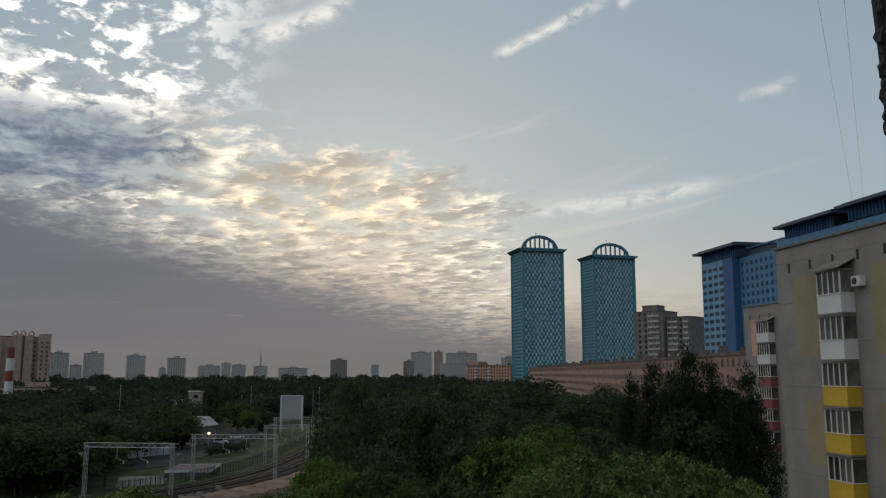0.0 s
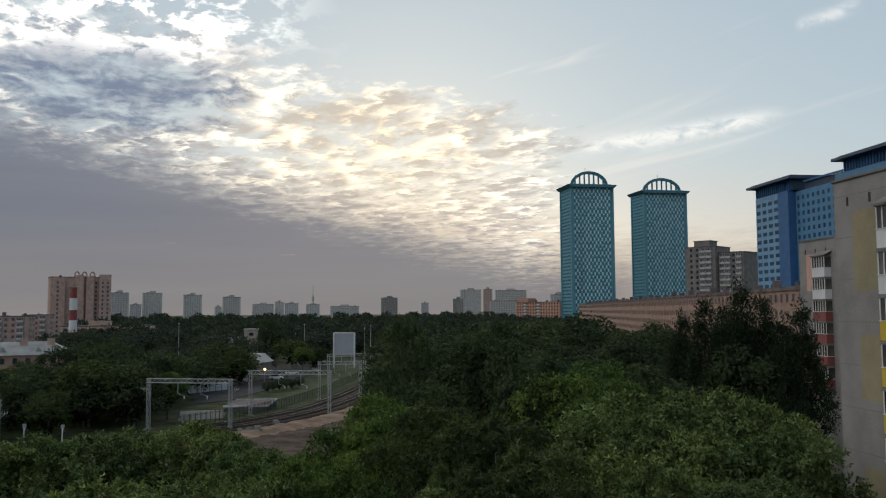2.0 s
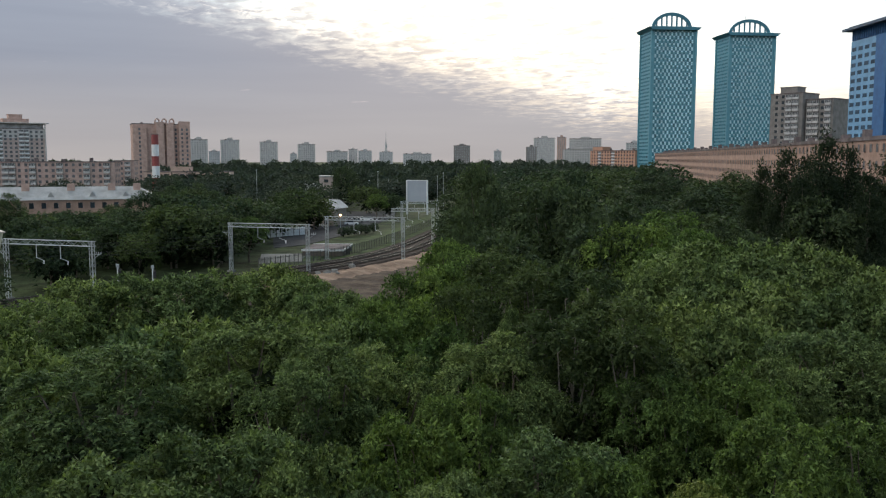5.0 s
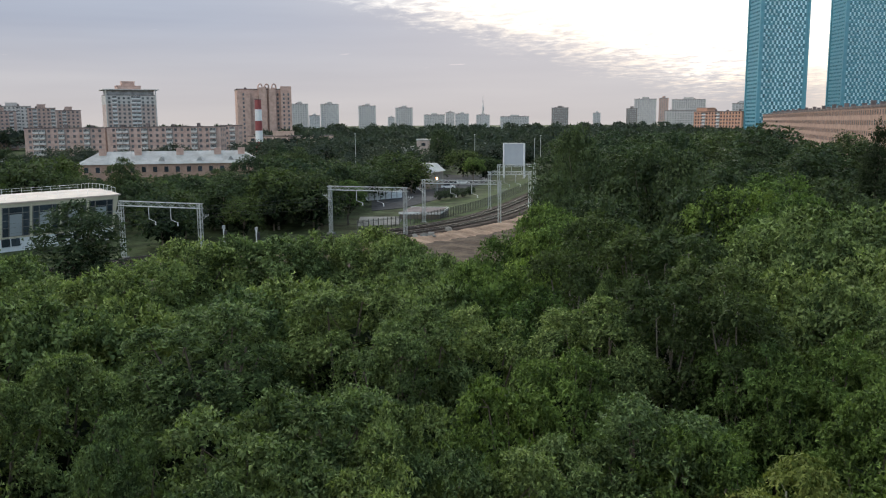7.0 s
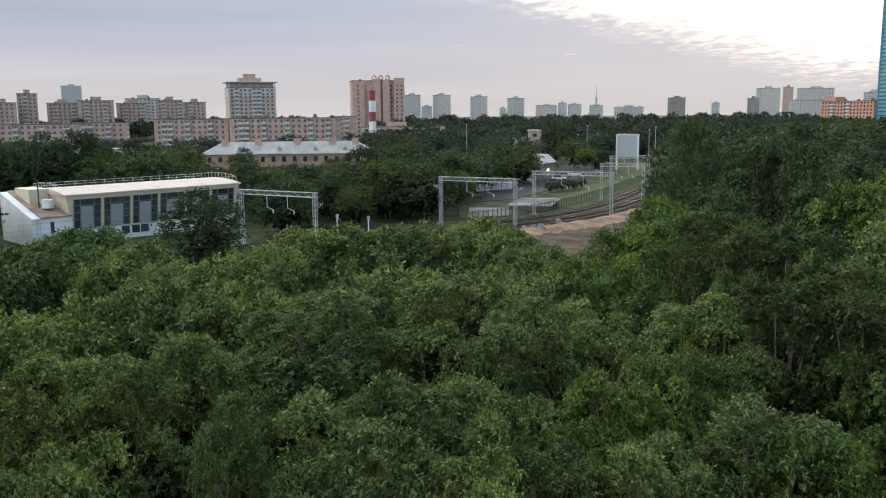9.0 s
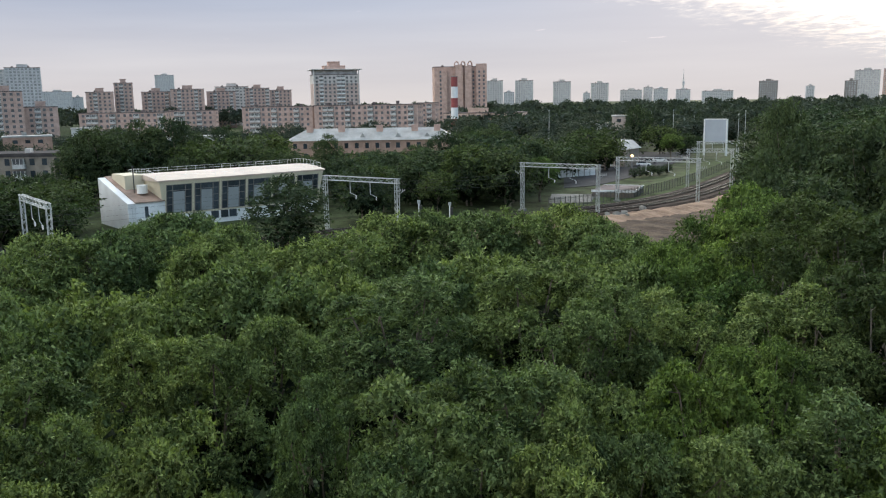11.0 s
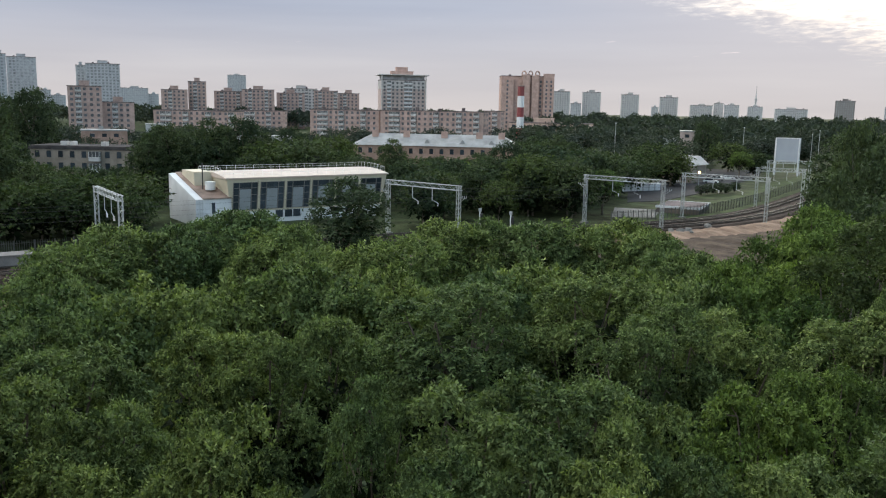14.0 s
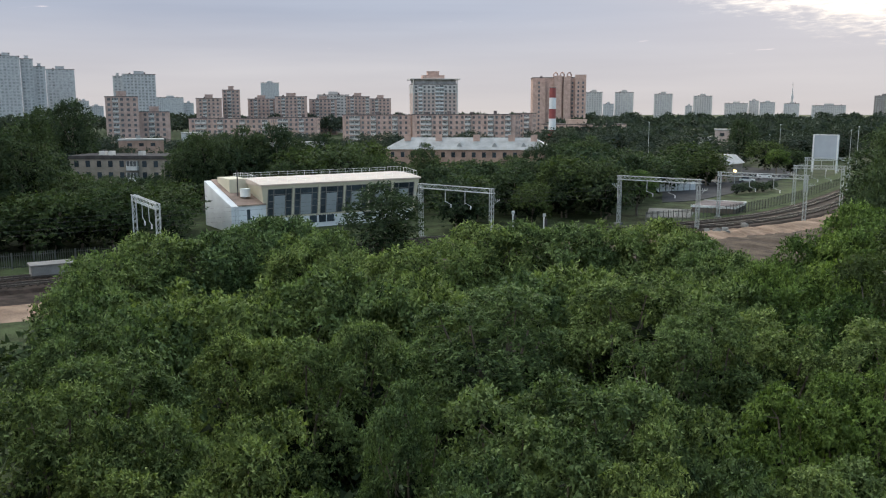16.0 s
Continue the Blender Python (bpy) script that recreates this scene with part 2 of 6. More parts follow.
BRICK = material("tan_brick", (0.3, 0.203, 0.165), 0.9, spots=0.12, joints=(3.2, 2.9))
BRICK_PALE = material("pale_brick", (0.37, 0.272, 0.243), 0.9, spots=0.12, joints=(3.4, 2.9))
BRICK_DARK = material("brown_brick", (0.4, 0.28, 0.24), 0.9, spots=0.12, joints=(3.4, 3.0))
CONCRETE = material("grey_concrete", (0.4, 0.4, 0.4), 0.9, spots=0.1, joints=(3.2, 2.8))
CONCRETE_PALE = material("pale_concrete", (0.42, 0.405, 0.395), 0.9, spots=0.1, joints=(3.2, 2.8))
CONCRETE_BLUE = material("bluish_concrete", (0.39, 0.395, 0.405), 0.9, spots=0.1, joints=(3.2, 2.8))
DARK_CONC = material("dark_concrete", (0.19, 0.178, 0.17), 0.9, spots=0.12, joints=(3.2, 2.9))
ORANGE = material("orange_panel", (0.45, 0.26, 0.19), 0.85, spots=0.08, joints=(6.0, 2.8))
TEAL = material("teal_cladding", (0.085, 0.245, 0.31), 0.6, spots=0.07)
TEAL_PALE = material("pale_teal_cladding", (0.4, 0.59, 0.66), 0.6, spots=0.06, vary=0.2)
TEAL_DARK = material("dark_teal_cladding", (0.035, 0.14, 0.19), 0.45, spots=0.07)
BLUE = material("blue_cladding", (0.028, 0.105, 0.25), 0.65, spots=0.08)
BLUE_PALE = material("pale_blue_cladding", (0.075, 0.2, 0.34), 0.65, spots=0.07)
BLUE_LIGHT = material("light_blue_cladding", (0.14, 0.29, 0.45), 0.65, spots=0.07)
BLUE_DARK = material("dark_blue_cladding", (0.025, 0.05, 0.09), 0.5, spots=0.1)
STEEL = material("galvanised_steel", (0.36, 0.38, 0.38), 0.6, 0.3, spots=0.12)
ROOF_TAR = material("tar_roof", (0.12, 0.1, 0.1), 0.95, spots=0.2)
TAR_DARK = material("dark_tar_roof", (0.055, 0.05, 0.05), 0.95, spots=0.2)
PEACH = material("peach_brick", (0.46, 0.34, 0.285), 0.9, spots=0.1)
ROOF_METAL = material("pale_sheet_roof", (0.245, 0.245, 0.24), 0.65, 0.0, spots=0.12)
CREAM = material("cream_sheet", (0.5, 0.45, 0.34), 0.6, spots=0.05)
CREAM_ROOF = material("cream_roof_sheet", (0.44, 0.365, 0.31), 0.55, spots=0.06)
RUSTY = material("brown_sheet", (0.2, 0.14, 0.11), 0.8, spots=0.2)
BLIND = material("grey_blind", (0.26, 0.28, 0.29), 0.8, spots=0.05)
ASPHALT = material("asphalt", (0.042, 0.042, 0.045), 0.9, spots=0.15, bump=0.3)
BALLAST = material("brown_ballast", (0.034, 0.025, 0.021), 0.95, spots=0.3, scale=1.5, bump=0.8)
SAND = material("pale_sand", (0.215, 0.15, 0.11), 0.95, spots=0.2, scale=0.8, bump=0.5)
SCREEN = material("screen_sheet", (0.27, 0.3, 0.34), 0.7, spots=0.03)
BROWN_WALL = material("brown_rendered_wall", (0.16, 0.13, 0.11), 0.9, spots=0.15)
CONC_SLAB = material("concrete_slab", (0.165, 0.16, 0.15), 0.85, spots=0.12)
RAIL = material("rail_steel", (0.045, 0.035, 0.03), 0.6, 0.0, spots=0.15)
SLEEPER = material("sleeper", (0.034, 0.028, 0.024), 0.9, spots=0.15)
EARTH = material("bare_brown_earth", (0.062, 0.046, 0.035), 0.95, spots=0.3, scale=0.9, bump=0.7)
GRASS = material("grass", (0.04, 0.056, 0.022), 0.95, spots=0.3, scale=0.7, bump=0.6)
SOIL = material("undergrowth", (0.035, 0.045, 0.02), 0.95, spots=0.35, scale=0.6, bump=0.6)
BARK = material("grey_bark", (0.13, 0.11, 0.09), 0.95, spots=0.25, scale=2.0, bump=0.6)
BARK_MID = material("mid_bark", (0.19, 0.17, 0.15), 0.95, spots=0.25, scale=2.0, bump=0.5)
BARK_PALE = material("pale_bark", (0.4, 0.38, 0.34), 0.9, spots=0.3, scale=3.0, bump=0.4)
BLACK = material("dark_metal", (0.03, 0.03, 0.032), 0.7, spots=0.2)
LEAF_WILLOW = leaf_material("willow_leaves", (0.018, 0.032, 0.011), (0.194, 0.25, 0.102))
LEAF_MAPLE = leaf_material("maple_leaves", (0.017, 0.032, 0.010), (0.148, 0.212, 0.062))
LEAF_DARK = leaf_material("dark_leaves", (0.015, 0.025, 0.014), (0.067, 0.091, 0.048))
LEAF_MID = leaf_material("mid_leaves", (0.018, 0.029, 0.012), (0.073, 0.099, 0.040))
LEAF_BIRCH = leaf_material("birch_leaves", (0.048, 0.068, 0.016), (0.198, 0.224, 0.077))
LEAF_WOOD = leaf_material("wood_leaves", (0.019, 0.030, 0.017), (0.077, 0.105, 0.055))
LEAF_PINE = leaf_material("pine_needles", (0.010, 0.016, 0.010), (0.034, 0.049, 0.028))
# distance haze is mixed into this colour as a grey-blue cast
LEAF_FAR_HAZE = leaf_material("haze_greyed_far_leaves", (0.022, 0.030, 0.026), (0.052, 0.065, 0.053))
# nearly black: the shade inside the crowns is put into this leaf colour
LEAF_CORE_SHADE = leaf_material("shade_toned_inner_leaves", (0.007, 0.012, 0.006), (0.015, 0.024, 0.010))


# ---------------------------------------------------------------- building blocks
def box(bm, x0, x1, y0, y1, z0, z1, mat=0):
    v = [bm.verts.new(p) for p in ((x0, y0, z0), (x1, y0, z0), (x1, y1, z0), (x0, y1, z0), (x0, y0, z1), (x1, y0, z1), (x1, y1, z1), (x0, y1, z1))]
    for q in ((0, 3, 2, 1), (4, 5, 6, 7), (0, 1, 5, 4), (1, 2, 6, 5), (2, 3, 7, 6), (3, 0, 4, 7)):
        bm.faces.new([v[i] for i in q]).material_index = mat


def prism(bm, outline, y0, y1, mat=0):
    """An outline in x, z drawn out along y."""
    a, b = [bm.verts.new((x, y0, z)) for x, z in outline], [bm.verts.new((x, y1, z)) for x, z in outline]
    faces = [bm.faces.new(a), bm.faces.new(b[::-1])]
    for i in range(len(a)):
        j = (i + 1) % len(a)
        faces.append(bm.faces.new((a[j], a[i], b[i], b[j])))
    for q in faces:
        q.material_index = mat
    bmesh.ops.recalc_face_normals(bm, faces=faces)


def bar(bm, a, b, r, sides=4, r2=None, mat=0):
    """A straight bar from a to b."""
    a, b = Vector(a), Vector(b)
    q = (b - a).to_track_quat("Z", "Y")
    rings = []
    for p, rad in ((a, r), (b, r if r2 is None else r2)):
        rings.append([bm.verts.new(p + q @ Vector((rad * math.cos(math.tau * (i + 0.5) / sides), rad * math.sin(math.tau * (i + 0.5) / sides), 0))) for i in range(sides)])
    for i in range(sides):
        j = (i + 1) % sides
        bm.faces.new((rings[0][i], rings[0][j], rings[1][j], rings[1][i])).material_index = mat
    bm.faces.new(rings[0][::-1]).material_index = mat
    bm.faces.new(rings[1]).material_index = mat


def mesh_of(bm, name, *mats):
    me = bpy.data.meshes.new(name)
    bm.to_mesh(me)
    bm.free()
    for m in mats:
        me.materials.append(m)
    return me


def part(name, shape, mat, parent, label="", at=None):
    """Links a bmesh or a mesh as one object under a thing or a part."""
    if isinstance(shape, bmesh.types.BMesh):
        shape = mesh_of(shape, name, *(mat if isinstance(mat, (list, tuple)) else [mat]))
    ob = new(name, shape)
    ob.parent = parent
    if at is not None:
        ob.matrix_basis = at
    return tagged(ob, label)


def thing(name, label, category, m, group="", kind=""):
    ob = new(name)
    ob.matrix_basis = m
    ob.empty_display_size = 0.5
    return tagged(ob, label, category, group, kind)


def span(az0, d0, az1, d1):
    """The pose at the left end of a front that runs between two bearings, and its length."""
    a, b = away(az0, d0), away(az1, d1)
    v = b - a
    return pose(a.x, a.y, 0, 0, 0, math.degrees(math.atan2(v.y, v.x))), v.length


def span_yaw(az0, d0, az1, yaw):
    """The same, for a front at a known turn: it ends where the second bearing meets it."""
    a, r, w = away(az0, d0), away(az1), Vector((math.cos(radians(yaw)), math.sin(radians(yaw)), 0))
    s = (a.x * r.y - a.y * r.x) / (r.x * w.y - r.y * w.x)
    return pose(a.x, a.y, 0, 0, 0, yaw), s


def high(el, d):
    return H + d * math.tan(radians(el))


SHAPES = {}


def window_mesh(w, h, glass, frame_mat, bars=1):
    """A window with a frame that stands proud of the wall, mullions and a pane; its foot's middle is at the origin, it faces -y."""
    key = ("window", w, h, glass.name, frame_mat.name, bars)
    if key not in SHAPES:
        bm = bmesh.new()
        t, n = min(0.12, 0.08 * w), bars + 1
        xs = [-w / 2 + w * i / n for i in range(n + 1)]
        rows = [[bm.verts.new((x, y, z)) for x in xs] for y, z in ((0.02, 0), (-0.1, 0), (-0.1, h), (0.02, h))]
        panes = [bm.faces.new((rows[1][i], rows[1][i + 1], rows[2][i + 1], rows[2][i])) for i in range(n)]
        for i in range(n):
            bm.faces.new((rows[0][i], rows[0][i + 1], rows[1][i + 1], rows[1][i]))
            bm.faces.new((rows[2][i], rows[2][i + 1], rows[3][i + 1], rows[3][i]))
        for i in (0, n):
            bm.faces.new([r[i] for r in (rows if i else rows[::-1])])
        bmesh.ops.inset_individual(bm, faces=panes, thickness=t, depth=0.0)
        for q in panes:
            q.material_index = 1
        bmesh.ops.inset_individual(bm, faces=panes, thickness=0.005, depth=-0.06)
        SHAPES[key] = mesh_of(bm, "window", frame_mat, glass)
    return SHAPES[key]


def balcony_mesh(w, deep, low, glass_h, parapet):
    """A glazed balcony: slab, parapet, posts and panes; its back's middle is at the origin, it faces -y."""
    key = ("balcony", w, deep, low, glass_h, parapet.name)
    if key not in SHAPES:
        bm = bmesh.new()
        box(bm, -w / 2, w / 2, -deep, 0.02, 0, 0.14, 2)
        box(bm, -w / 2, w / 2, -deep, -deep + 0.08, 0.14, low, 0)
        for s in (-1, 1):
            box(bm, min(s * w / 2, s * (w / 2 - 0.08)), max(s * w / 2, s * (w / 2 - 0.08)), -deep + 0.08, 0.02, 0.14, low, 0)
        top = low + glass_h
        box(bm, -w / 2 + 0.06, w / 2 - 0.06, -deep + 0.05, 0.0, low, top, 3)
        count = max(2, round(w / 0.8))
        for i in range(count + 1):
            x = -w / 2 + 0.04 + (w - 0.08) * i / count
            box(bm, x - 0.04, x + 0.04, -deep, -deep + 0.09, low, top, 1)
        for s in (-1, 1):
            x = s * (w / 2 - 0.045)
            box(bm, x - 0.045, x + 0.045, -deep * 0.5, -deep * 0.5 + 0.08, low, top, 1)
        box(bm, -w / 2 - 0.03, w / 2 + 0.03, -deep - 0.03, 0.02, low - 0.03, low + 0.03, 1)
        box(bm, -w / 2 - 0.05, w / 2 + 0.05, -deep - 0.05, 0.02, top, top + 0.1, 2)
        SHAPES[key] = mesh_of(bm, "balcony", parapet, FRAME, DARK_CONC, GLASS_FAR)
    return SHAPES[key]


def glazed_balcony(house, m, wide, out, colour):
    """A balcony close enough to show its pieces: parapet with slab, sill, posts, panes with curtains behind, and a top plate."""
    low, top = 1.15, 2.55
    bm = bmesh.new()
    v = [(-wide / 2, 0.02), (-wide / 2, -out), (wide / 2, -out), (wide / 2, 0.02)]
    inner = [(-wide / 2 + 0.08, 0.02), (-wide / 2 + 0.08, -out + 0.08), (wide / 2 - 0.08, -out + 0.08), (wide / 2 - 0.08, 0.02)]
    rings = [[bm.verts.new((x, y, z)) for x, y in w] for w, z in ((v, 0.0), (v, low), (inner, low), (inner, 0.1))]
    for a, b in zip(rings, rings[1:]):
        for i in range(3):
            bm.faces.new((a[i], a[i + 1], b[i + 1], b[i]))
    bm.faces.new(rings[0][::-1]), bm.faces.new(rings[3])
    bmesh.ops.recalc_face_normals(bm, faces=bm.faces)
    b = part("balcony", bm, colour, house, at=m)
    for name, z0, z1, e, mat in (("sill", low + 0.002, low + 0.05, 0.04, FRAME), ("top_plate", top, top + 0.09, 0.06, DARK_CONC), ("slab", -0.12, -0.004, 0.03, DARK_CONC)):
        bm = bmesh.new()
        box(bm, -wide / 2 - e, wide / 2 + e, -out - e, 0.0, z0, z1)
        part(name, bm, mat, b)
    count = max(3, round(wide / 0.62))
    step = (wide - 0.1) / count
    for i in range(count + 1):
        x = -wide / 2 + 0.05 + step * i
        bm = bmesh.new()
        box(bm, x - 0.04, x + 0.04, -out, -out + 0.07, low + 0.052, top - 0.002)
        part("post", bm, FRAME, b)
    key = ("pane", round(step, 2))
    if key not in SHAPES:
        bm = bmesh.new()
        box(bm, 0.04, step - 0.04, -0.01, 0.01, low + 0.06, top - 0.01)
        SHAPES[key] = mesh_of(bm, "pane", GLASS_BALCONY)
    for i in range(count):
        part("pane", SHAPES[key], None, b, at=pose(-wide / 2 + 0.05 + step * i, -out + 0.05, 0))
    for x in (-wide / 2 + 0.03, wide / 2 - 0.03):
        bm = bmesh.new()
        box(bm, x - 0.01, x + 0.01, -out + 0.1, -0.01, low + 0.06, top - 0.01)
        part("pane", bm, GLASS_BALCONY, b)
    return b


def joined(name, mesh, poses, parent, label=""):
    """Many repeats of a small mesh in one mesh, for those too far off to pick apart."""
    co = np.empty(len(mesh.vertices) * 3)
    mesh.vertices.foreach_get("co", co)
    co = np.c_[co.reshape(-1, 3), np.ones(len(mesh.vertices))]
    polys, mats = [list(p.vertices) for p in mesh.polygons], [p.material_index for p in mesh.polygons]
    verts, faces = [], []
    for m in poses:
        base = len(verts)
        verts += [tuple(r) for r in (co @ np.array(m).T)[:, :3]]
        faces += [[base + i for i in p] for p in polys]
    me = bpy.data.meshes.new(name)
    me.from_pydata(verts, [], faces)
    for m in mesh.materials:
        me.materials.append(m)
    me.polygons.foreach_set("material_index", mats * len(poses))
    ob = new(name, me)
    ob.parent = parent
    return tagged(ob, label, kind="stuff")


def repeat(name, mesh, poses, parent, limit=300):
    for m in poses[:limit]:
        part(name, mesh, None, parent, at=m)
    if len(poses) > limit:
        joined(name + "_rest", mesh, poses[limit:], parent)


def face_pose(face, x, z, length, deep, out=0.0):
    """A pose on one of a block's faces; x runs to the right for somebody who looks at it."""
    if face == "front":
        return pose(x, -out, z)
    if face == "left":
        return pose(-out, deep - x, z, 0, 0, -90)
    return pose(length + out, x, z, 0, 0, 90)


def block(name, label, m, length, deep, height, wall, storey=2.9, win=(1.4, 1.5), pitch=3.2, faces=("front", "left"), glass=GLASS, frame_mat=FRAME,
          roof=ROOF_TAR, rows=None, base=1.0, balconies=(), parapet=WHITE, top=(), limit=300, every=1.0, parapet_roof=0.5):
    """A house block: body, roof with its edge and huts, windows and balconies."""
    house = thing(name, label, "building", m)
    bm = bmesh.new()
    box(bm, 0, length, 0, deep, -1.0, height)
    part("wall", bm, wall, house)
    bm = bmesh.new()
    e = parapet_roof
    box(bm, -0.25, length + 0.25, -0.25, deep + 0.25, height + 0.004, height + e)
    for i in range(int(length / 14)):
        x = 6 + i * 14.0
        box(bm, x, x + 1.6, deep * 0.35, deep * 0.35 + 1.4, height + e, height + e + 1.2 + 0.6 * (i % 2))
    part("roof", bm, roof, house)
    for x0, x1, y0, y1, z1, mat in top:
        bm = bmesh.new()
        box(bm, x0, x1, y0, y1, height, z1)
        box(bm, x0 - 0.3, x1 + 0.3, y0 - 0.3, y1 + 0.3, z1 + 0.002, z1 + 0.4)
        part("roof_house", bm, mat, house)
    count = rows or int((height - base) / storey)
    poses, stacks = [], []
    rng = random.Random(len(label) * 7 + int(length))
    for face in faces:
        run = length if face == "front" else deep
        cols = max(1, int((run - 0.6) / pitch))
        for c in range(cols):
            x = run / 2 + (c - (cols - 1) / 2) * pitch
            hung = face == "front" and c in balconies
            for r in range(count):
                z = height - (r + 1) * storey + 0.9
                if z < 0.3:
                    continue
                if hung:
                    stacks.append(face_pose(face, x, z - 0.9, length, deep))
                elif every >= 1.0 or rng.random() < every:
                    poses.append(face_pose(face, x, z, length, deep))
    repeat("window", window_mesh(win[0], win[1], glass, frame_mat), poses, house, limit)
    if stacks:
        repeat("balcony", balcony_mesh(min(pitch * 0.92, 3.4), 1.1, 1.1, 1.35, parapet), stacks, house, limit)
    return house


# ---------------------------------------------------------------- ground, road and railway
def ground():
    bm = bmesh.new()
    n = 60
    grid = {}
    for i in range(n + 1):
        for j in range(n + 1):
            x, y = -1600 + 3200 * i / n, -200 + 4700 * j / n
            grid[i, j] = bm.verts.new((x, y, -0.12))
    for i in range(n):
        for j in range(n):
            bm.faces.new((grid[i, j], grid[i + 1, j], grid[i + 1, j + 1], grid[i, j + 1]))
    ob = new("ground", mesh_of(bm, "ground", SOIL))
    tagged(ob, "dark grassy soil with undergrowth below the trees", "ground", kind="structure")


ground()

LINE = [(-142, -50), (-119, 8), (-92, 67), (-73, 111), (-51.5, 141), (-40.2, 164), (-35, 192), (-33, 240), (-32, 330), (-32, 520)]


def line_at(s, side=0.0, z=0.0):
    """A place on the railway's middle line at s knots, side metres to its right."""
    i = max(0, min(len(LINE) - 2, int(s)))
    t = s - i
    p = [Vector((*LINE[max(0, min(len(LINE) - 1, i + k))], 0)) for k in (-1, 0, 1, 2)]
    c = 0.5 * (2 * p[1] + (p[2] - p[0]) * t + (2 * p[0] - 5 * p[1] + 4 * p[2] - p[3]) * t * t + (3 * p[1] - p[0] - 3 * p[2] + p[3]) * t ** 3)
    d = 0.5 * ((p[2] - p[0]) + 2 * (2 * p[0] - 5 * p[1] + 4 * p[2] - p[3]) * t + 3 * (3 * p[1] - p[0] - 3 * p[2] + p[3]) * t * t)
    d.normalize()
    q = c + Vector((d.y, -d.x, 0)) * side
    return Vector((q.x, q.y, z)), d


def ribbon(name, label, category, sides, mat, s0=0.0, s1=9.0, steps=160, kind="structure", rough=0.0):
    """A strip along the railway; sides: (metres to the right, height) across it."""
    bm = bmesh.new()
    rows = []
    for k in range(steps + 1):
        s = s0 + (s1 - s0) * k / steps
        row = []
        for side, z in sides:
            p, _ = line_at(s, side, z)
            p.z += rough * (noise.noise(p * 0.35) + 0.5 * noise.noise(p * 1.1))
            row.append(bm.verts.new(p))
        rows.append(row)
    for a, b in zip(rows, rows[1:]):
        for i in range(len(sides) - 1):
            bm.faces.new((a[i], a[i + 1], b[i + 1], b[i]))
    bmesh.ops.recalc_face_normals(bm, faces=bm.faces)
    return tagged(new(name, mesh_of(bm, name, mat)), label, category, kind=kind)


ribbon("railway_bed", "brown stone ballast under two railway tracks", "railway bed", [(-6.0, -0.1), (-5.0, 0.35), (-1.6, 0.4), (0, 0.3), (1.6, 0.4), (5.0, 0.35), (6.0, -0.1)], BALLAST)
ribbon("grass_verge", "mown green grass verge along the railway", "grass", [(-17, 0.0), (-6, 0.02)], GRASS, 4.3, 9)
ribbon("earth_bank", "bare brown earth bank below the sand", "earth", [(11.8, 0.1), (16, 0.12), (24, -0.03), (42, -0.08)], EARTH, 2.6, 6.2, rough=0.2)
ribbon("sand_strip", "bare pale sand heaped beside the railway", "sand", [(5.9, 0.05), (8.0, 0.65), (10.5, 0.55), (12.5, 0.2), (14, -0.1)], SAND, 3.2, 5.9, rough=0.35, steps=90)
ribbon("sand_strip", "bare pale sand heaped beside the railway", "sand", [(12.6, 0.0), (13.6, 0.3), (17.0, 0.3), (20, -0.2)], SAND, 0.3, 2.4, rough=0.3, steps=70)
ribbon("earth_strip", "dark bare earth beside the ballast", "earth", [(5.95, 0.03), (9.0, 0.06), (12.8, 0.05)], BALLAST, 0.3, 2.4, rough=0.05, steps=70)


def tracks():
    for mid, lab in ((-2.3, "far"), (2.3, "near")):
        track = thing("railway_track", "worn steel railway track on concrete sleepers", "railway track", Matrix(), "railway tracks")
        for off in (-0.76, 0.76):
            bm = bmesh.new()
            rows = []
            for k in range(201):
                s = 9.0 * k / 200
                a, d = line_at(s, mid + off, 0.48)
                r = Vector((d.y, -d.x, 0)) * 0.05
                rows.append([bm.verts.new(p) for p in (a - r, a - r + Vector((0, 0, 0.17)), a + r + Vector((0, 0, 0.17)), a + r)])
            for a, b in zip(rows, rows[1:]):
                for i in range(3):
                    bm.faces.new((a[i], a[i + 1], b[i + 1], b[i]))
            part("rail", bm, RAIL, track)
        bm = bmesh.new()
        box(bm, -1.3, 1.3, -0.13, 0.13, 0.38, 0.5)
        me = mesh_of(bm, "sleeper", SLEEPER)
        poses = []
        for k in range(520):
            s = 0.5 + 6.5 * k / 520
            a, d = line_at(s, mid)
            poses.append(pose(a.x, a.y, 0, 0, 0, math.degrees(math.atan2(d.y, d.x)) - 90))
        joined("sleeper_bed", me, poses, track)


tracks()


def lattice(bm, a, b, w, h, n, r=0.05):
    """A square lattice girder from a to b."""
    a, b = Vector(a), Vector(b)
    d = (b - a).normalized()
    up = Vector((0, 0, 1)) if abs(d.z) < 0.9 else Vector((0, 1, 0))
    side = d.cross(up).normalized() * (w / 2)
    up = side.cross(d).normalized() * (h / 2)
    corners = [side + up, side - up, -side - up, -side + up]
    for c in corners:
        bar(bm, a + c, b + c, r)
    for i in range(n):
        p, q = a + (b - a) * i / n, a + (b - a) * (i + 1) / n
        for k in range(4):
            c, e = corners[k], corners[(k + 1) % 4]
            if i % 2:
                c, e = e, c
            bar(bm, p + c, q + e, r * 0.6, 3)


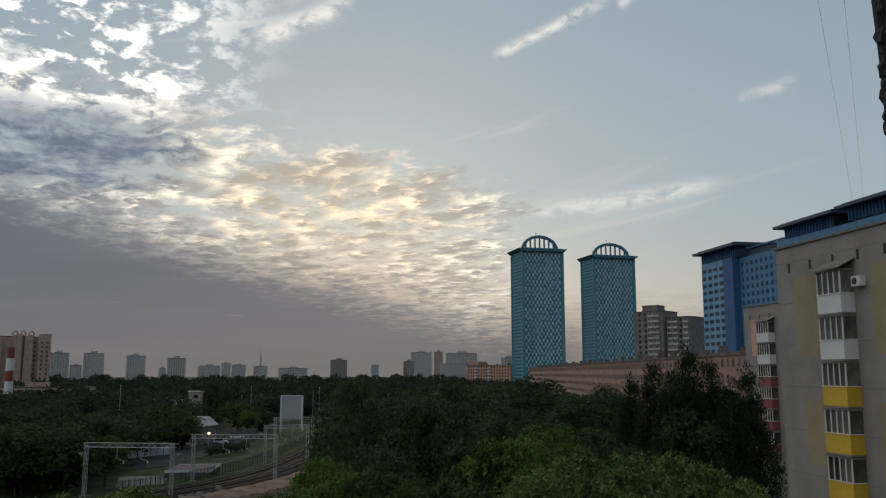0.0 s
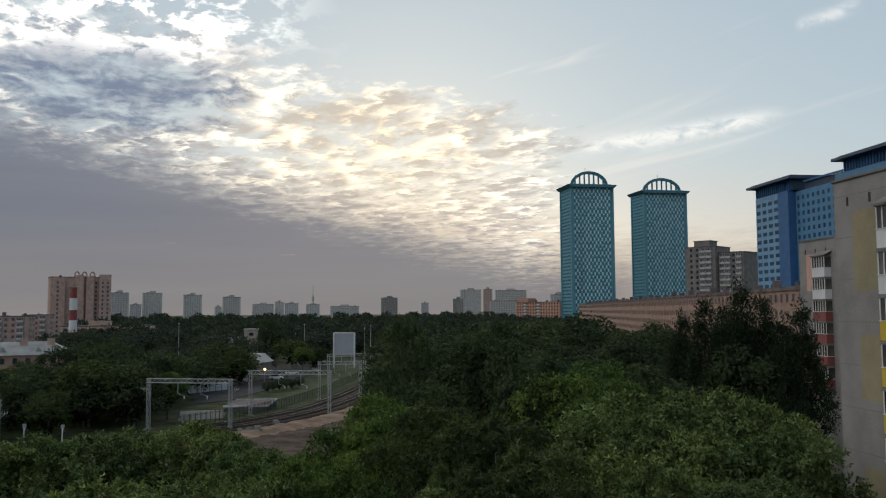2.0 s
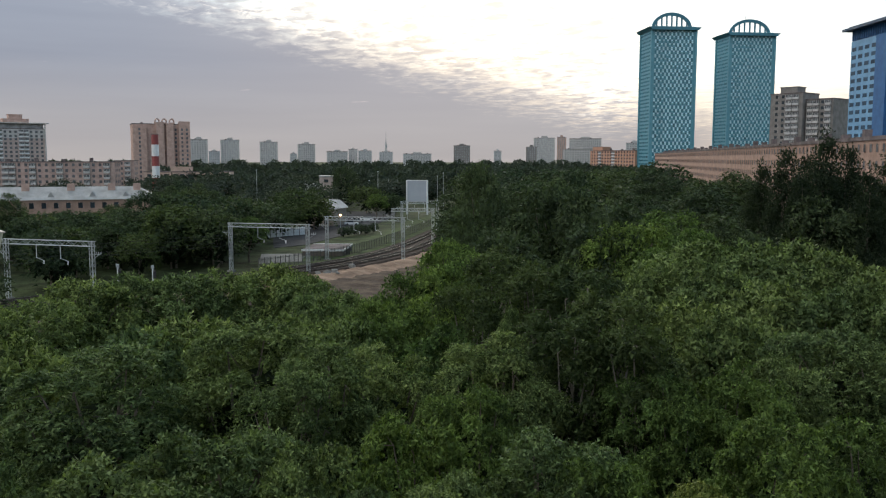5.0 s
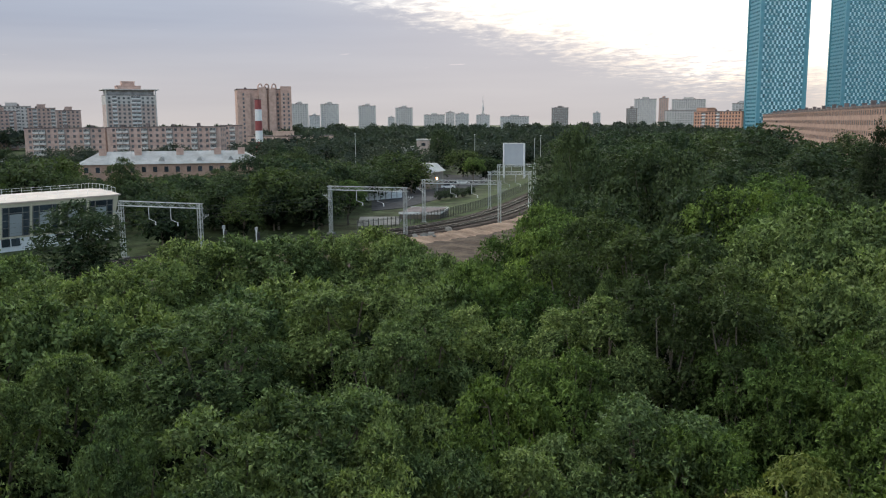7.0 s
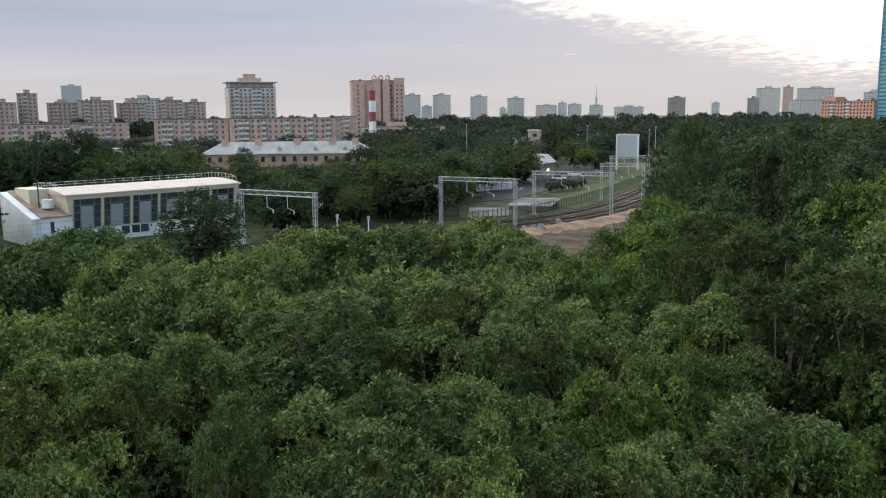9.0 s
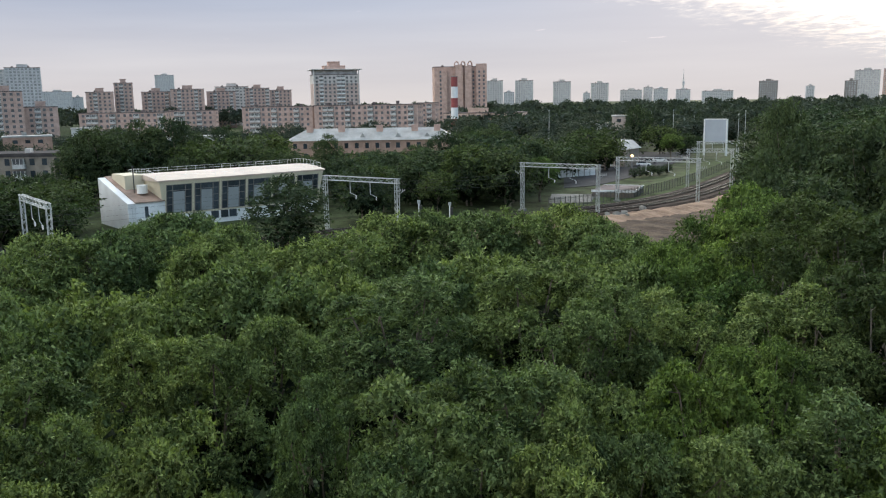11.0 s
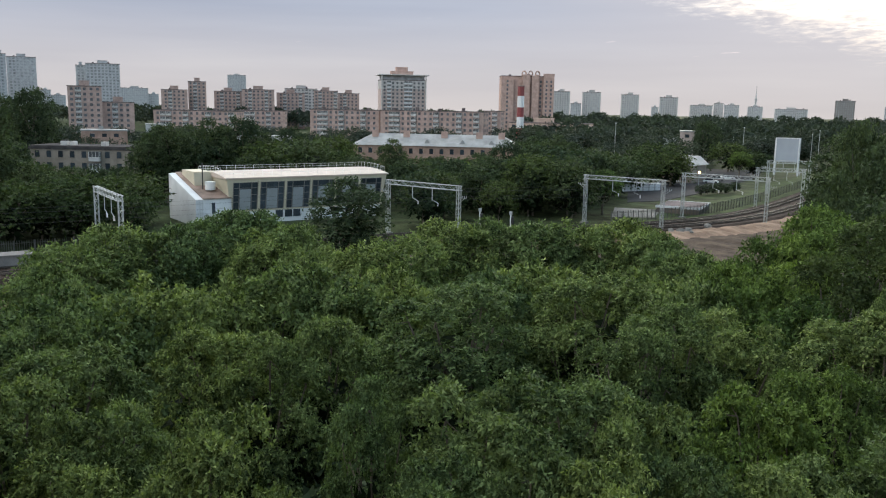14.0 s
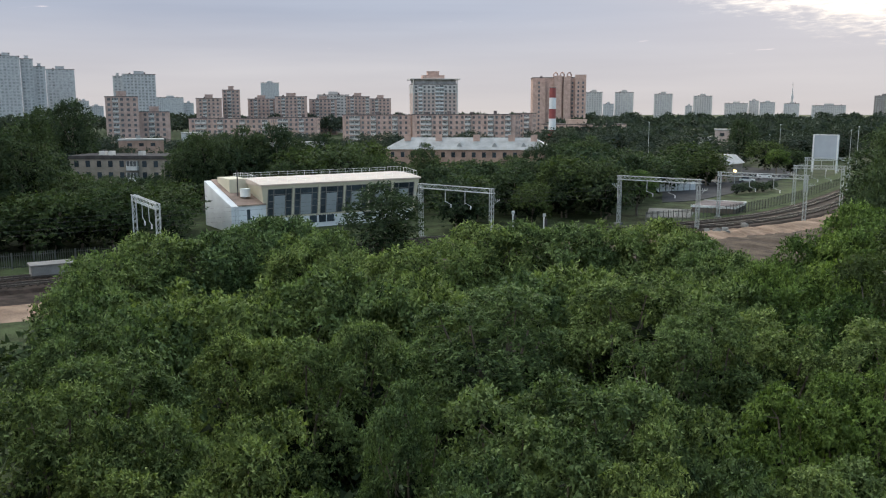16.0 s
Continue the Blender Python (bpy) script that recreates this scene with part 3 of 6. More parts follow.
def gantry(left, right, height=8.8):
    """A catenary portal over the tracks: two lattice posts, a lattice beam, drop arms and insulators."""
    a, b = away(*left), away(*right)
    v = b - a
    w = v.length
    g = thing("catenary_portal", "grey galvanised lattice steel portal over the railway", "portal", pose(a.x, a.y, 0, 0, 0, math.degrees(math.atan2(v.y, v.x))), "catenary portals")
    for x in (0, w):
        bm = bmesh.new()
        lattice(bm, (x, 0, -0.3), (x, 0, height), 0.5, 0.5, 12, 0.05)
        post = part("post", bm, STEEL, g)
        bm = bmesh.new()
        box(bm, x - 0.6, x + 0.6, -0.6, 0.6, -0.3, 0.25)
        part("footing", bm, CONC_SLAB, post)
    bm = bmesh.new()
    lattice(bm, (-0.5, 0, height - 0.3), (w + 0.5, 0, height - 0.3), 0.5, 0.7, 16, 0.06)
    part("beam", bm, STEEL, g)
    for x in (w * 0.36, w * 0.64):
        bm = bmesh.new()
        bar(bm, (x, 0, height - 0.6), (x, 0, height - 2.6), 0.06)
        bar(bm, (x, 0, height - 2.5), (x + 1.2, 0, height - 2.9), 0.04)
        arm = part("drop_arm", bm, STEEL, g)
        bm = bmesh.new()
        for k in range(4):
            bar(bm, (x + 1.2, 0, height - 2.9 - 0.14 * k), (x + 1.2, 0, height - 2.98 - 0.14 * k), 0.11, 6)
        part("insulator", bm, WHITE, arm)
    for x, s in ((0, -1), (w, 1)):
        bm = bmesh.new()
        bar(bm, (x, 0, height - 1.8), (x + s * 1.5, 0, height - 1.7), 0.05)
        bar(bm, (x, 0, height - 2.6), (x + s * 1.2, 0, height - 1.75), 0.04)
        for k in (0.7, 1.1, 1.5):
            bar(bm, (x + s * k, 0, height - 1.7), (x + s * k, 0, height - 1.4), 0.05, 5)
        part("side_arm", bm, STEEL, g)


gantry((54.3, 121), (52.9, 108), 9.4)
gantry((35.66, 138), (30.87, 128.5))
gantry((22.36, 158), (17.33, 151.5))
gantry((16.06, 172), (10.93, 167.5))
gantry((11.6, 198), (8.9, 199))
gantry((11.0, 232), (8.6, 234))


def wires():
    for mid in (-2.3, 2.3):
        w = thing("overhead_wire", "thin dark overhead contact wire", "wire", Matrix(), "overhead wires")
        for z in (6.2, 7.5):
            bm = bmesh.new()
            pts = [line_at(1.2 + 6.0 * k / 70, mid, z)[0] for k in range(71)]
            for a, b in zip(pts, pts[1:]):
                bar(bm, a, b, 0.012, 3)
            part("cable", bm, BLACK, w)


wires()


def signal(az, d, h=5.2):
    p = away(az, d)
    s = thing("signal_post", "white railway signal post with a dark lamp head", "signal", pose(p.x, p.y, 0, 0, 0, az), "railway signals")
    bm = bmesh.new()
    bar(bm, (0, 0, -0.2), (0, 0, h), 0.13, 8)
    part("post", bm, WHITE, s)
    bm = bmesh.new()
    box(bm, 0.05, 0.5, -0.25, 0.1, h - 1.6, h - 0.3)
    for k in range(3):
        bar(bm, (0.28, -0.3, h - 1.35 + 0.4 * k), (0.28, -0.5, h - 1.35 + 0.4 * k), 0.13, 8)
    part("lamp_head", bm, BLACK, s)
    bm = bmesh.new()
    box(bm, -0.25, 0.25, -0.12, 0.12, h, h + 0.5)
    part("cap", bm, STEEL, s)


signal(29.4, 132, 4.6)
signal(27.3, 137, 3.6)


# ---------------------------------------------------------------- the towers and the buildings
def blue_tower(m, length, deep, height, label):
    """A residential tower clad in a checker of pale and dark panels, with an overhanging cap and an open arch on top."""
    t = thing("residential_tower", label, "tower", m, "twin towers")
    bm = bmesh.new()
    box(bm, 0, length, 0, deep, -1, height)
    part("wall", bm, TEAL, t)
    bm = bmesh.new()
    for x in (0, length):
        for y in (0, deep):
            box(bm, x - 0.9, x + 0.9, y - 0.9, y + 0.9, -1, height - 0.01)
    part("corner_pier", bm, TEAL, t)
    storey = 3.0
    rows = int(height / storey) - 1
    wins, pales, drop = [], [], random.Random(9)
    bm = bmesh.new()
    box(bm, -0.62, 0.62, -0.12, 0.02, 0.1, 1.35)
    pale = mesh_of(bm, "pale_panel", TEAL_PALE)
    for face, run in (("front", length), ("left", deep)):
        cols = int((run - 3) / 1.75)
        for c in range(cols):
            x = run / 2 + (c - (cols - 1) / 2) * 1.75
            for r in range(rows):
                z = height - 4.5 - r * storey
                if z < 8:
                    continue
                strip = face == "left"
                if (c + r) % 2 == 0 and not strip:
                    pales.append(face_pose(face, x, z, run if face == "front" else length, deep))
                    wins.append(face_pose(face, x, z + 1.5, length, deep))
                else:
                    wins.append(face_pose(face, x, z, length, deep))
                    if not strip and c % 6 != 3 and drop.random() > 0.15:
                        pales.append(face_pose(face, x, z + 1.55, length, deep))
    rng = random.Random(3)
    rng.shuffle(wins)
    repeat("window", window_mesh(1.4, 1.3, GLASS_TEAL, TEAL, 0), wins, t, 200)
    repeat("panel", pale, pales, t, 200)
    # cap and arch
    bm = bmesh.new()
    prism(bm, [(-3.5, height + 0.8), (-1, height - 1.6), (length + 1, height - 1.6), (length + 3.5, height + 0.8)], -3.5, deep + 3.5)
    part("cap", bm, TEAL_DARK, t, "dark overhanging cap")
    bm = bmesh.new()
    box(bm, 0.5, length - 0.5, 1, deep - 1, height + 0.804, height + 1.8)
    part("attic", bm, TEAL, t)
    w, rise, n = length - 3, 13.0, 20
    for y0 in (deep * 0.2,):
        bm = bmesh.new()
        ring = []
        for k in range(n + 1):
            c, sn = math.cos(math.pi * k / n), math.sin(math.pi * k / n)
            xo, zo, xi, zi = length / 2 - w / 2 * c, height + 0.81 + rise * sn, length / 2 - (w / 2 - 2.6) * c, height + 0.81 + (rise - 2.6) * sn
            ring.append([bm.verts.new(q) for q in ((xo, y0, zo), (xi, y0, zi), (xi, y0 + 1.6, zi), (xo, y0 + 1.6, zo))])
        for p, q in zip(ring, ring[1:]):
            for i in range(4):
                bm.faces.new((p[i], p[(i + 1) % 4], q[(i + 1) % 4], q[i]))
        bm.faces.new(ring[0]), bm.faces.new(ring[-1])
        bmesh.ops.recalc_face_normals(bm, faces=bm.faces)
        arch = part("arch", bm, TEAL_DARK, t, "dark arch over the roof")
        for k in range(1, 8):
            x = length / 2 - w / 2 + w * k / 8
            top = height + 0.8 + (rise - 1.5) * math.sqrt(max(0, 1 - ((x - length / 2) / (w / 2)) ** 2))
            bm = bmesh.new()
            box(bm, x - 0.6, x + 0.6, y0 + 0.3, y0 + 1.3, height + 1.81 if y0 > 1 else height + 0.81, top)
            part("strut", bm, TEAL_DARK, arch)
    for x, y, h in ((length * 0.42, deep * 0.3, 4), (length * 0.5, deep * 0.5, 5), (length * 0.6, deep * 0.6, 3.5)):
        bm = bmesh.new()
        bar(bm, (x, y, height + rise), (x, y, height + rise + h), 0.12, 4)
        part("aerial", bm, STEEL, t)


m, L = span_yaw(-5.39, 735, -8.1, 14)
blue_tower(m, L, 28, high(8.3, 735), "pale-teal tower with checkered cladding and a dark roof arch")
m, L = span_yaw(-10.16, 800, -12.8, 14)
blue_tower(m, L, 28, high(7.75, 800), "darker teal tower with checkered cladding and a roof arch")


def cap_roof(house, x0, x1, y0, y1, z, parent_label="dark overhanging roof on slats"):
    """A block with upright fins under a wide flat overhanging roof."""
    bm = bmesh.new()
    box(bm, x0, x1, y0, y1, z, z + 4.0)
    loft = part("roof_house", bm, BLUE_DARK, house, parent_label)
    for k in range(int((x1 - x0) / 1.6) + 1):
        bm = bmesh.new()
        x = x0 + k * 1.6
        box(bm, x - 0.25, x + 0.25, y0 - 0.5, y0 - 0.004, z + 0.2, z + 3.99)
        part("fin", bm, BLUE, loft)
    for k in range(int((y1 - y0) / 1.6) + 1):
        bm = bmesh.new()
        y = y0 + k * 1.6
        box(bm, x0 - 0.5, x0 - 0.004, y - 0.25, y + 0.25, z + 0.2, z + 3.99)
        part("fin", bm, BLUE, loft)
    bm = bmesh.new()
    box(bm, x0 - 3.2, x1 + 3.2, y0 - 3.2, y1 + 3.2, z + 4.002, z + 4.9)
    box(bm, x0 - 1.5, x1 + 1.5, y0 - 1.5, y1 + 1.5, z + 4.904, z + 5.6)
    part("roof", bm, BLUE_DARK, loft)


def blue_house():
    """The blue apartment house in stepped sections; its long front runs away from the eye."""
    z = high(6.9, 372)
    a, b = away(-25.9, 292), away(-17.45, 372)
    yaw = math.degrees(math.atan2(b.y - a.y, b.x - a.x)) + 180  # the front seen from the west
    m = pose(b.x, b.y, 0, 0, 0, yaw)
    run = (b - a).length
    house = thing("blue_apartment_house", "long blue apartment house with stepped sections and dark overhanging roofs", "building", m)
    bm = bmesh.new()
    box(bm, 0.0, 19.0, -2.5, 18, -1, z)
    end = part("end_section", bm, BLUE_LIGHT, house)
    bm = bmesh.new()
    box(bm, 19.0, run + 40, 0, 18, -1, z - 0.5)
    mid = part("middle_section", bm, BLUE_PALE, house)
    bm = bmesh.new()
    box(bm, 19.004, 26.7, -3.1, -0.004, -1, z - 0.01)
    part("dark_strip", bm, BLUE, house)
    bm = bmesh.new()
    box(bm, 58.1, run + 39.9, -3.0, -0.004, -1, z + 1.0)
    tall = part("tall_section", bm, BLUE_PALE, house)
    cap_roof(house, 0.5, 28.2, -2.0, 17, z)
    cap_roof(house, 63.4, 90.2, -2.4, 17, z + 1.0)
    cap_roof(house, 98.2, 134.2, -2.4, 17, z + 1.6)
    bm = bmesh.new()
    box(bm, 32.7, 58.0, 0.5, 17, z - 0.5, z + 2.2)
    part("attic", bm, BLUE_DARK, house, "dark attic behind the parapet")
    bm = bmesh.new()
    box(bm, 32.7, 58.0, -0.3, 0.3, z + 2.204, z + 2.9)
    part("attic_edge", bm, BLUE, house)
    wide, small = window_mesh(3.0, 1.5, GLASS_BLUE, BLUE, 2), window_mesh(1.4, 1.6, GLASS_BLUE, BLUE, 1)
    poses, ends = [], []
    for r in range(20):
        zz = z - 4.0 - r * 3.0
        for k in range(4):
            ends.append(pose(19.0 * (k + 0.5) / 4, -2.5, zz))
        for c in range(8):
            poses.append(pose(28.7 + c * 3.4, 0, zz))
        for c in range(12):
            poses.append(pose(60.1 + c * 3.5, -3.0, zz + 1.0))
        for y in (2, 6.5, 11, 15.5):
            ends.append(pose(0, 18 - y - 2.5, zz, 0, 0, -90))
    repeat("wide_window", wide, ends, house, 200)
    repeat("window", small, poses, house, 300)


blue_house()

# grey slab house behind the brick row
m, L = span(-12.7, 470, -16.1, 455)
z = high(4.0, 462)
block("grey_apartment_house", "grey concrete apartment house with stacked balconies", m, L * 0.55, 16, z, DARK_CONC, 2.9, (1.5, 1.5), 3.4, ("front", "left"),
      balconies=(2, 3), parapet=CONCRETE, top=((3, 12, 4, 12, z + 3.5, DARK_CONC),))
block("grey_apartment_house", "lower wing of the grey concrete apartment house with pale balconies", m @ pose(L * 0.56, 3, 0), L * 0.44, 16, high(3.6, 460), DARK_CONC, 2.9, (1.5, 1.5), 3.0, ("front",),
      balconies=(0, 1, 3), parapet=CONCRETE_PALE)

# long brick row that runs away
p, q = away(-20.2, 148), away(-5.75, 640)
yaw = math.degrees(math.atan2(p.y - q.y, p.x - q.x))
whole = (p - q).length
for k, (s0, s1) in enumerate(((0.0, 0.34), (0.34, 0.66), (0.66, 1.0))):
    at = q + (p - q) * s0
    block("brick_apartment_row", "long tan brick apartment house with a dark tar roof", pose(at.x, at.y, 0, 0, 0, yaw), whole * (s1 - s0) - 0.02, 14, H + 3.1, BRICK, 2.9, (1.1, 1.4), 3.3,
          ("front",), limit=120, parapet_roof=0.7, rows=6, frame_mat=BRICK, glass=GLASS_FAR)

# orange and white panel house
m, L = span(-1.6, 800, -4.5, 760)
block("orange_apartment_house", "orange panel apartment house with white bands", m, L, 14, high(0.5, 780), ORANGE, 2.8, (1.6, 1.5), 3.4, ("front", "left"), frame_mat=WHITE, limit=150,
      balconies=(3, 8), top=((1, 14, 2, 12, high(0.75, 780), ORANGE),))


def panel_house(name, label, m, length, deep, height, bays, patches, ac=False, out=1.3):
    """A panel house: plaster walls with coloured fields, vents under the roof edge, and stacks of glazed balconies.
    bays: middle, width and colours from the top down; patches: x0, x1, z0, z1, material."""
    house = thing(name, label, "apartment house", m)
    bm = bmesh.new()
    box(bm, 0, length, 0, deep, -1, height)
    part("wall", bm, PLASTER, house)
    bm = bmesh.new()
    box(bm, -0.12, length + 0.12, -0.12, deep + 0.12, height + 0.003, height + 0.16)
    part("roof_edge", bm, CONC_SLAB, house)
    for x0, x1, z0, z1, mat in patches:
        bm = bmesh.new()
        box(bm, x0, x1, -0.008, -0.002, z0, z1)
        part("painted_field", bm, mat, house)
    for k in range(int(length / 2.4)):
        bm = bmesh.new()
        x = 1.6 + k * 2.4
        box(bm, x - 0.09, x + 0.09, -0.05, 0.0, height - 1.75, height - 1.15)
        part("vent_slot", bm, BLACK, house)
    for mid, wide, colours in bays:
        for k, col in enumerate(colours):
            z = height - 4.9 - 2.8 * k
            b = glazed_balcony(house, pose(mid, 0, z), wide, out, col)
            if k == 0:
                bm = bmesh.new()
                v = [bm.verts.new(c) for c in ((-wide / 2 - 0.2, -out - 0.2, 2.66), (wide / 2 + 0.2, -out - 0.2, 2.66), (wide / 2 + 0.2, 0, 3.25), (-wide / 2 - 0.2, 0, 3.25))]
                w = [bm.verts.new(c.co + Vector((0, 0, 0.07))) for c in v]
                for i in range(4):
                    j = (i + 1) % 4
                    bm.faces.new((v[i], v[j], w[j], w[i]))
                bm.faces.new(v[::-1]), bm.faces.new(w)
                part("canopy", bm, DARK_CONC, b, "dark sheet canopy")
    if ac:
        bm = bmesh.new()
        box(bm, 0, 0.8, -0.45, -0.05, 0, 0.6)
        unit = part("air_conditioner", bm, FRAME, house, "pale air conditioner box", at=pose(bays[0][0] + bays[0][1] / 2 + 0.35, 0, height - 3.4))
        bm = bmesh.new()
        bar(bm, (0.32, -0.45, 0.3), (0.32, -0.48, 0.3), 0.22, 12)
        part("grille", bm, BLACK, unit)
    return house


# near panel house: its long front runs towards the eye
p = away(-21.62, 63.6)
yaw = -80.0
m = pose(p.x, p.y, 0, 0, 0, yaw)
panel_house("panel_apartment_house", "grey plastered panel apartment house with yellow and white balconies", m, 40, 14, high(7.65, 63.6),
            [(7.1, 2.35, [WHITE, WHITE, YELLOW, YELLOW, YELLOW, YELLOW, YELLOW, YELLOW]), (17.5, 2.4, [WHITE, WHITE, YELLOW, YELLOW, YELLOW])],
            [(2.0, 5.6, 21.6, 26.9, OCHRE), (2.4, 5.6, 14.6, 18.8, OCHRE), (9.8, 15.0, 21.6, 26.9, OCHRE), (9.8, 15.0, 13.0, 18.8, OCHRE), (2.4, 5.6, 6.0, 10.4, OCHRE)], True, 0.95)
# the next one behind it
m, L = span_yaw(-19.55, 124, -22.5, -80)
panel_house("panel_apartment_house", "pink and grey plastered panel apartment house with white and red balconies", m, max(L, 22), 14, high(4.1, 124),
            [(6.0, 2.9, [WHITE, WHITE, DARK_RED, DARK_RED, DARK_RED, DARK_RED]), (15.5, 3.4, [WHITE, WHITE, WHITE, WHITE])],
            [(1.7, 4.2, 22.8, 27.6, PINK), (1.7, 4.2, 9.0, 15.0, PINK)], out=0.95)

# ---- the houses over the railway
# brown brick tower house
m, L = span_yaw(28.2, 640, 24.75, 32)
z = high(2.15, 640)
brick_tower = block("brick_tower_house", "tall brown brick tower house with ribbed walls and round roof vents", m, L, 22, z, BRICK_DARK, 3.0, (1.4, 1.6), 4.2, ("right",), parapet=CONCRETE, rows=14, glass=GLASS_FAR, frame_mat=BRICK_PALE)
for x0, x1, dz in ((0.0, 9.0, -2.4), (15.5, 21.0, 1.4), (22.5, 27.5, 0.6), (31.0, L, 2.2)):
    bm = bmesh.new()
    box(bm, x0, x1, -3.0, -0.004, -1, z + dz)
    part("bay", bm, BRICK_DARK, brick_tower)
slit = window_mesh(1.3, 1.7, GLASS_FAR, BRICK_DARK, 0)
repeat("window", slit, [pose(x, y, z - 4.5 - 3 * r) for r in range(15) for x, y in ((4.4, -3.0), (29.2, 0.0), (33.2, -3.0), (36.6, -3.0))], brick_tower)
for x in (17.0, 21.8, 27.0):
    bm = bmesh.new()
    n = 14
    for k in range(n):
        a0, a1 = math.pi * k / n, math.pi * (k + 1) / n
        prism(bm, [(x - 1.9 * math.cos(a0), z + 1.5 + 3.0 * math.sin(a0)), (x - 1.9 * math.cos(a1), z + 1.5 + 3.0 * math.sin(a1)), (x - 1.2 * math.cos(a1), z + 1.5 + 2.2 * math.sin(a1)), (x - 1.2 * math.cos(a0), z + 1.5 + 2.2 * math.sin(a0))], 2, 5)
    box(bm, x - 1.9, x + 1.9, 2, 5, z + 0.5, z + 1.5)
    part("roof_vent", bm, BRICK_DARK, brick_tower)


def chimney():
    p = away(26.88, 470)
    c = thing("boiler_chimney", "tall round chimney in red and white bands", "chimney", pose(p.x, p.y, 0))
    top = high(1.5, 470)
    z = top
    for k in range(8):
        bm = bmesh.new()
        h = 5.2 if k % 2 == 0 else 6.0
        h = min(h, z)
        if h < 0.5:
            break
        bar(bm, (0, 0, z - h), (0, 0, z), 1.75 + 0.01 * (top - z + h), 20, 1.75 + 0.01 * (top - z))
        part("band", bm, RED if k % 2 == 0 else WHITE, c)
        z -= h
    bm = bmesh.new()
    bar(bm, (0, 0, top), (0, 0, top + 0.35), 1.9, 20)
    part("rim", bm, DARK_CONC, c)


chimney()
m, L = span(27.6, 500, 22.4, 490)
block("boiler_house", "low beige brick boiler house with a flat roof", m, L, 18, high(-0.9, 495), PEACH, 3.5, (2.2, 1.6), 4.5, ("front", "right"), rows=3,
      top=((14, 24, 2, 12, high(-0.6, 495), PEACH),))

# white-topped tower house
m, L = span(36.15, 680, 33.2, 685)
z = high(1.75, 680)
tower = block("brick_tower_house", "brick tower house with white upper storeys and a flat overhanging roof", m, L, 24, z, PALE_PINK, 3.0, (1.6, 1.6), 3.4, ("front",), frame_mat=CONCRETE, glass=GLASS_FAR, balconies=(1, 5, 6, 10), rows=14,
              top=((9, 26, 6, 18, high(2.35, 680), BRICK_DARK), (13, 22, 8, 16, high(2.62, 680), BRICK_DARK)))
bm = bmesh.new()
box(bm, -0.15, L + 0.15, -0.15, 24.1, z - 6.5, z - 0.02)
part("upper_section", bm, CONCRETE_PALE, tower)
bm = bmesh.new()
box(bm, -2.0, L + 2.4, -2.0, 25, z + 4.0, z + 4.6)
part("roof_slab", bm, CONCRETE_PALE, tower)
bm = bmesh.new()
box(bm, 1.0, L - 1.0, 1, 23, z + 0.5, z + 4.0)
part("top_storey", bm, GLASS_HAZE, tower)
for x in (0.2, L - 0.2):
    bm = bmesh.new()
    box(bm, x - 0.4, x + 0.4, -1.5, -0.7, z - 30, z + 4.0)
    part("pier", bm, CONCRETE_PALE, tower)
poses = [pose(2.4 + 3.4 * k, -0.15, z - 2.8 - 3 * r) for k in range(10) for r in range(2)]
repeat("window", window_mesh(1.6, 1.6, GLASS_FAR, CONCRETE_PALE), poses, tower)

# long brick rows, five to seven storeys
for az0, d0, az1, d1, el, lab in ((40.85, 520, 36.3, 505, -0.27, "long pale brick house with balconies and a dark roof"), (36.2, 500, 29.37, 480, -0.25, "long pale brick house with stacked balconies and a dark roof"),
                                  (29.3, 530, 28.2, 528, -0.18, "narrow brown brick house with balconies"), (50.7, 520, 45.63, 500, -0.48, "five-storey brick house with white balconies"),
                                  (45.59, 560, 42.52, 555, -0.42, "five-storey brick house behind the trees")):
    m, L = span(az0, d0, az1, d1)
    n = int(L / 3.4)
    block("brick_apartment_house", lab, m, L, 13, high(el, (d0 + d1) / 2), BRICK_PALE, 2.95, (1.4, 1.5), 3.4, ("front", "right"), balconies=tuple(range(1, n, 4)) + tuple(range(2, n, 7)), rows=6, limit=160, glass=GLASS_FAR, frame_mat=BRICK_PALE, parapet=CONCRETE_PALE)

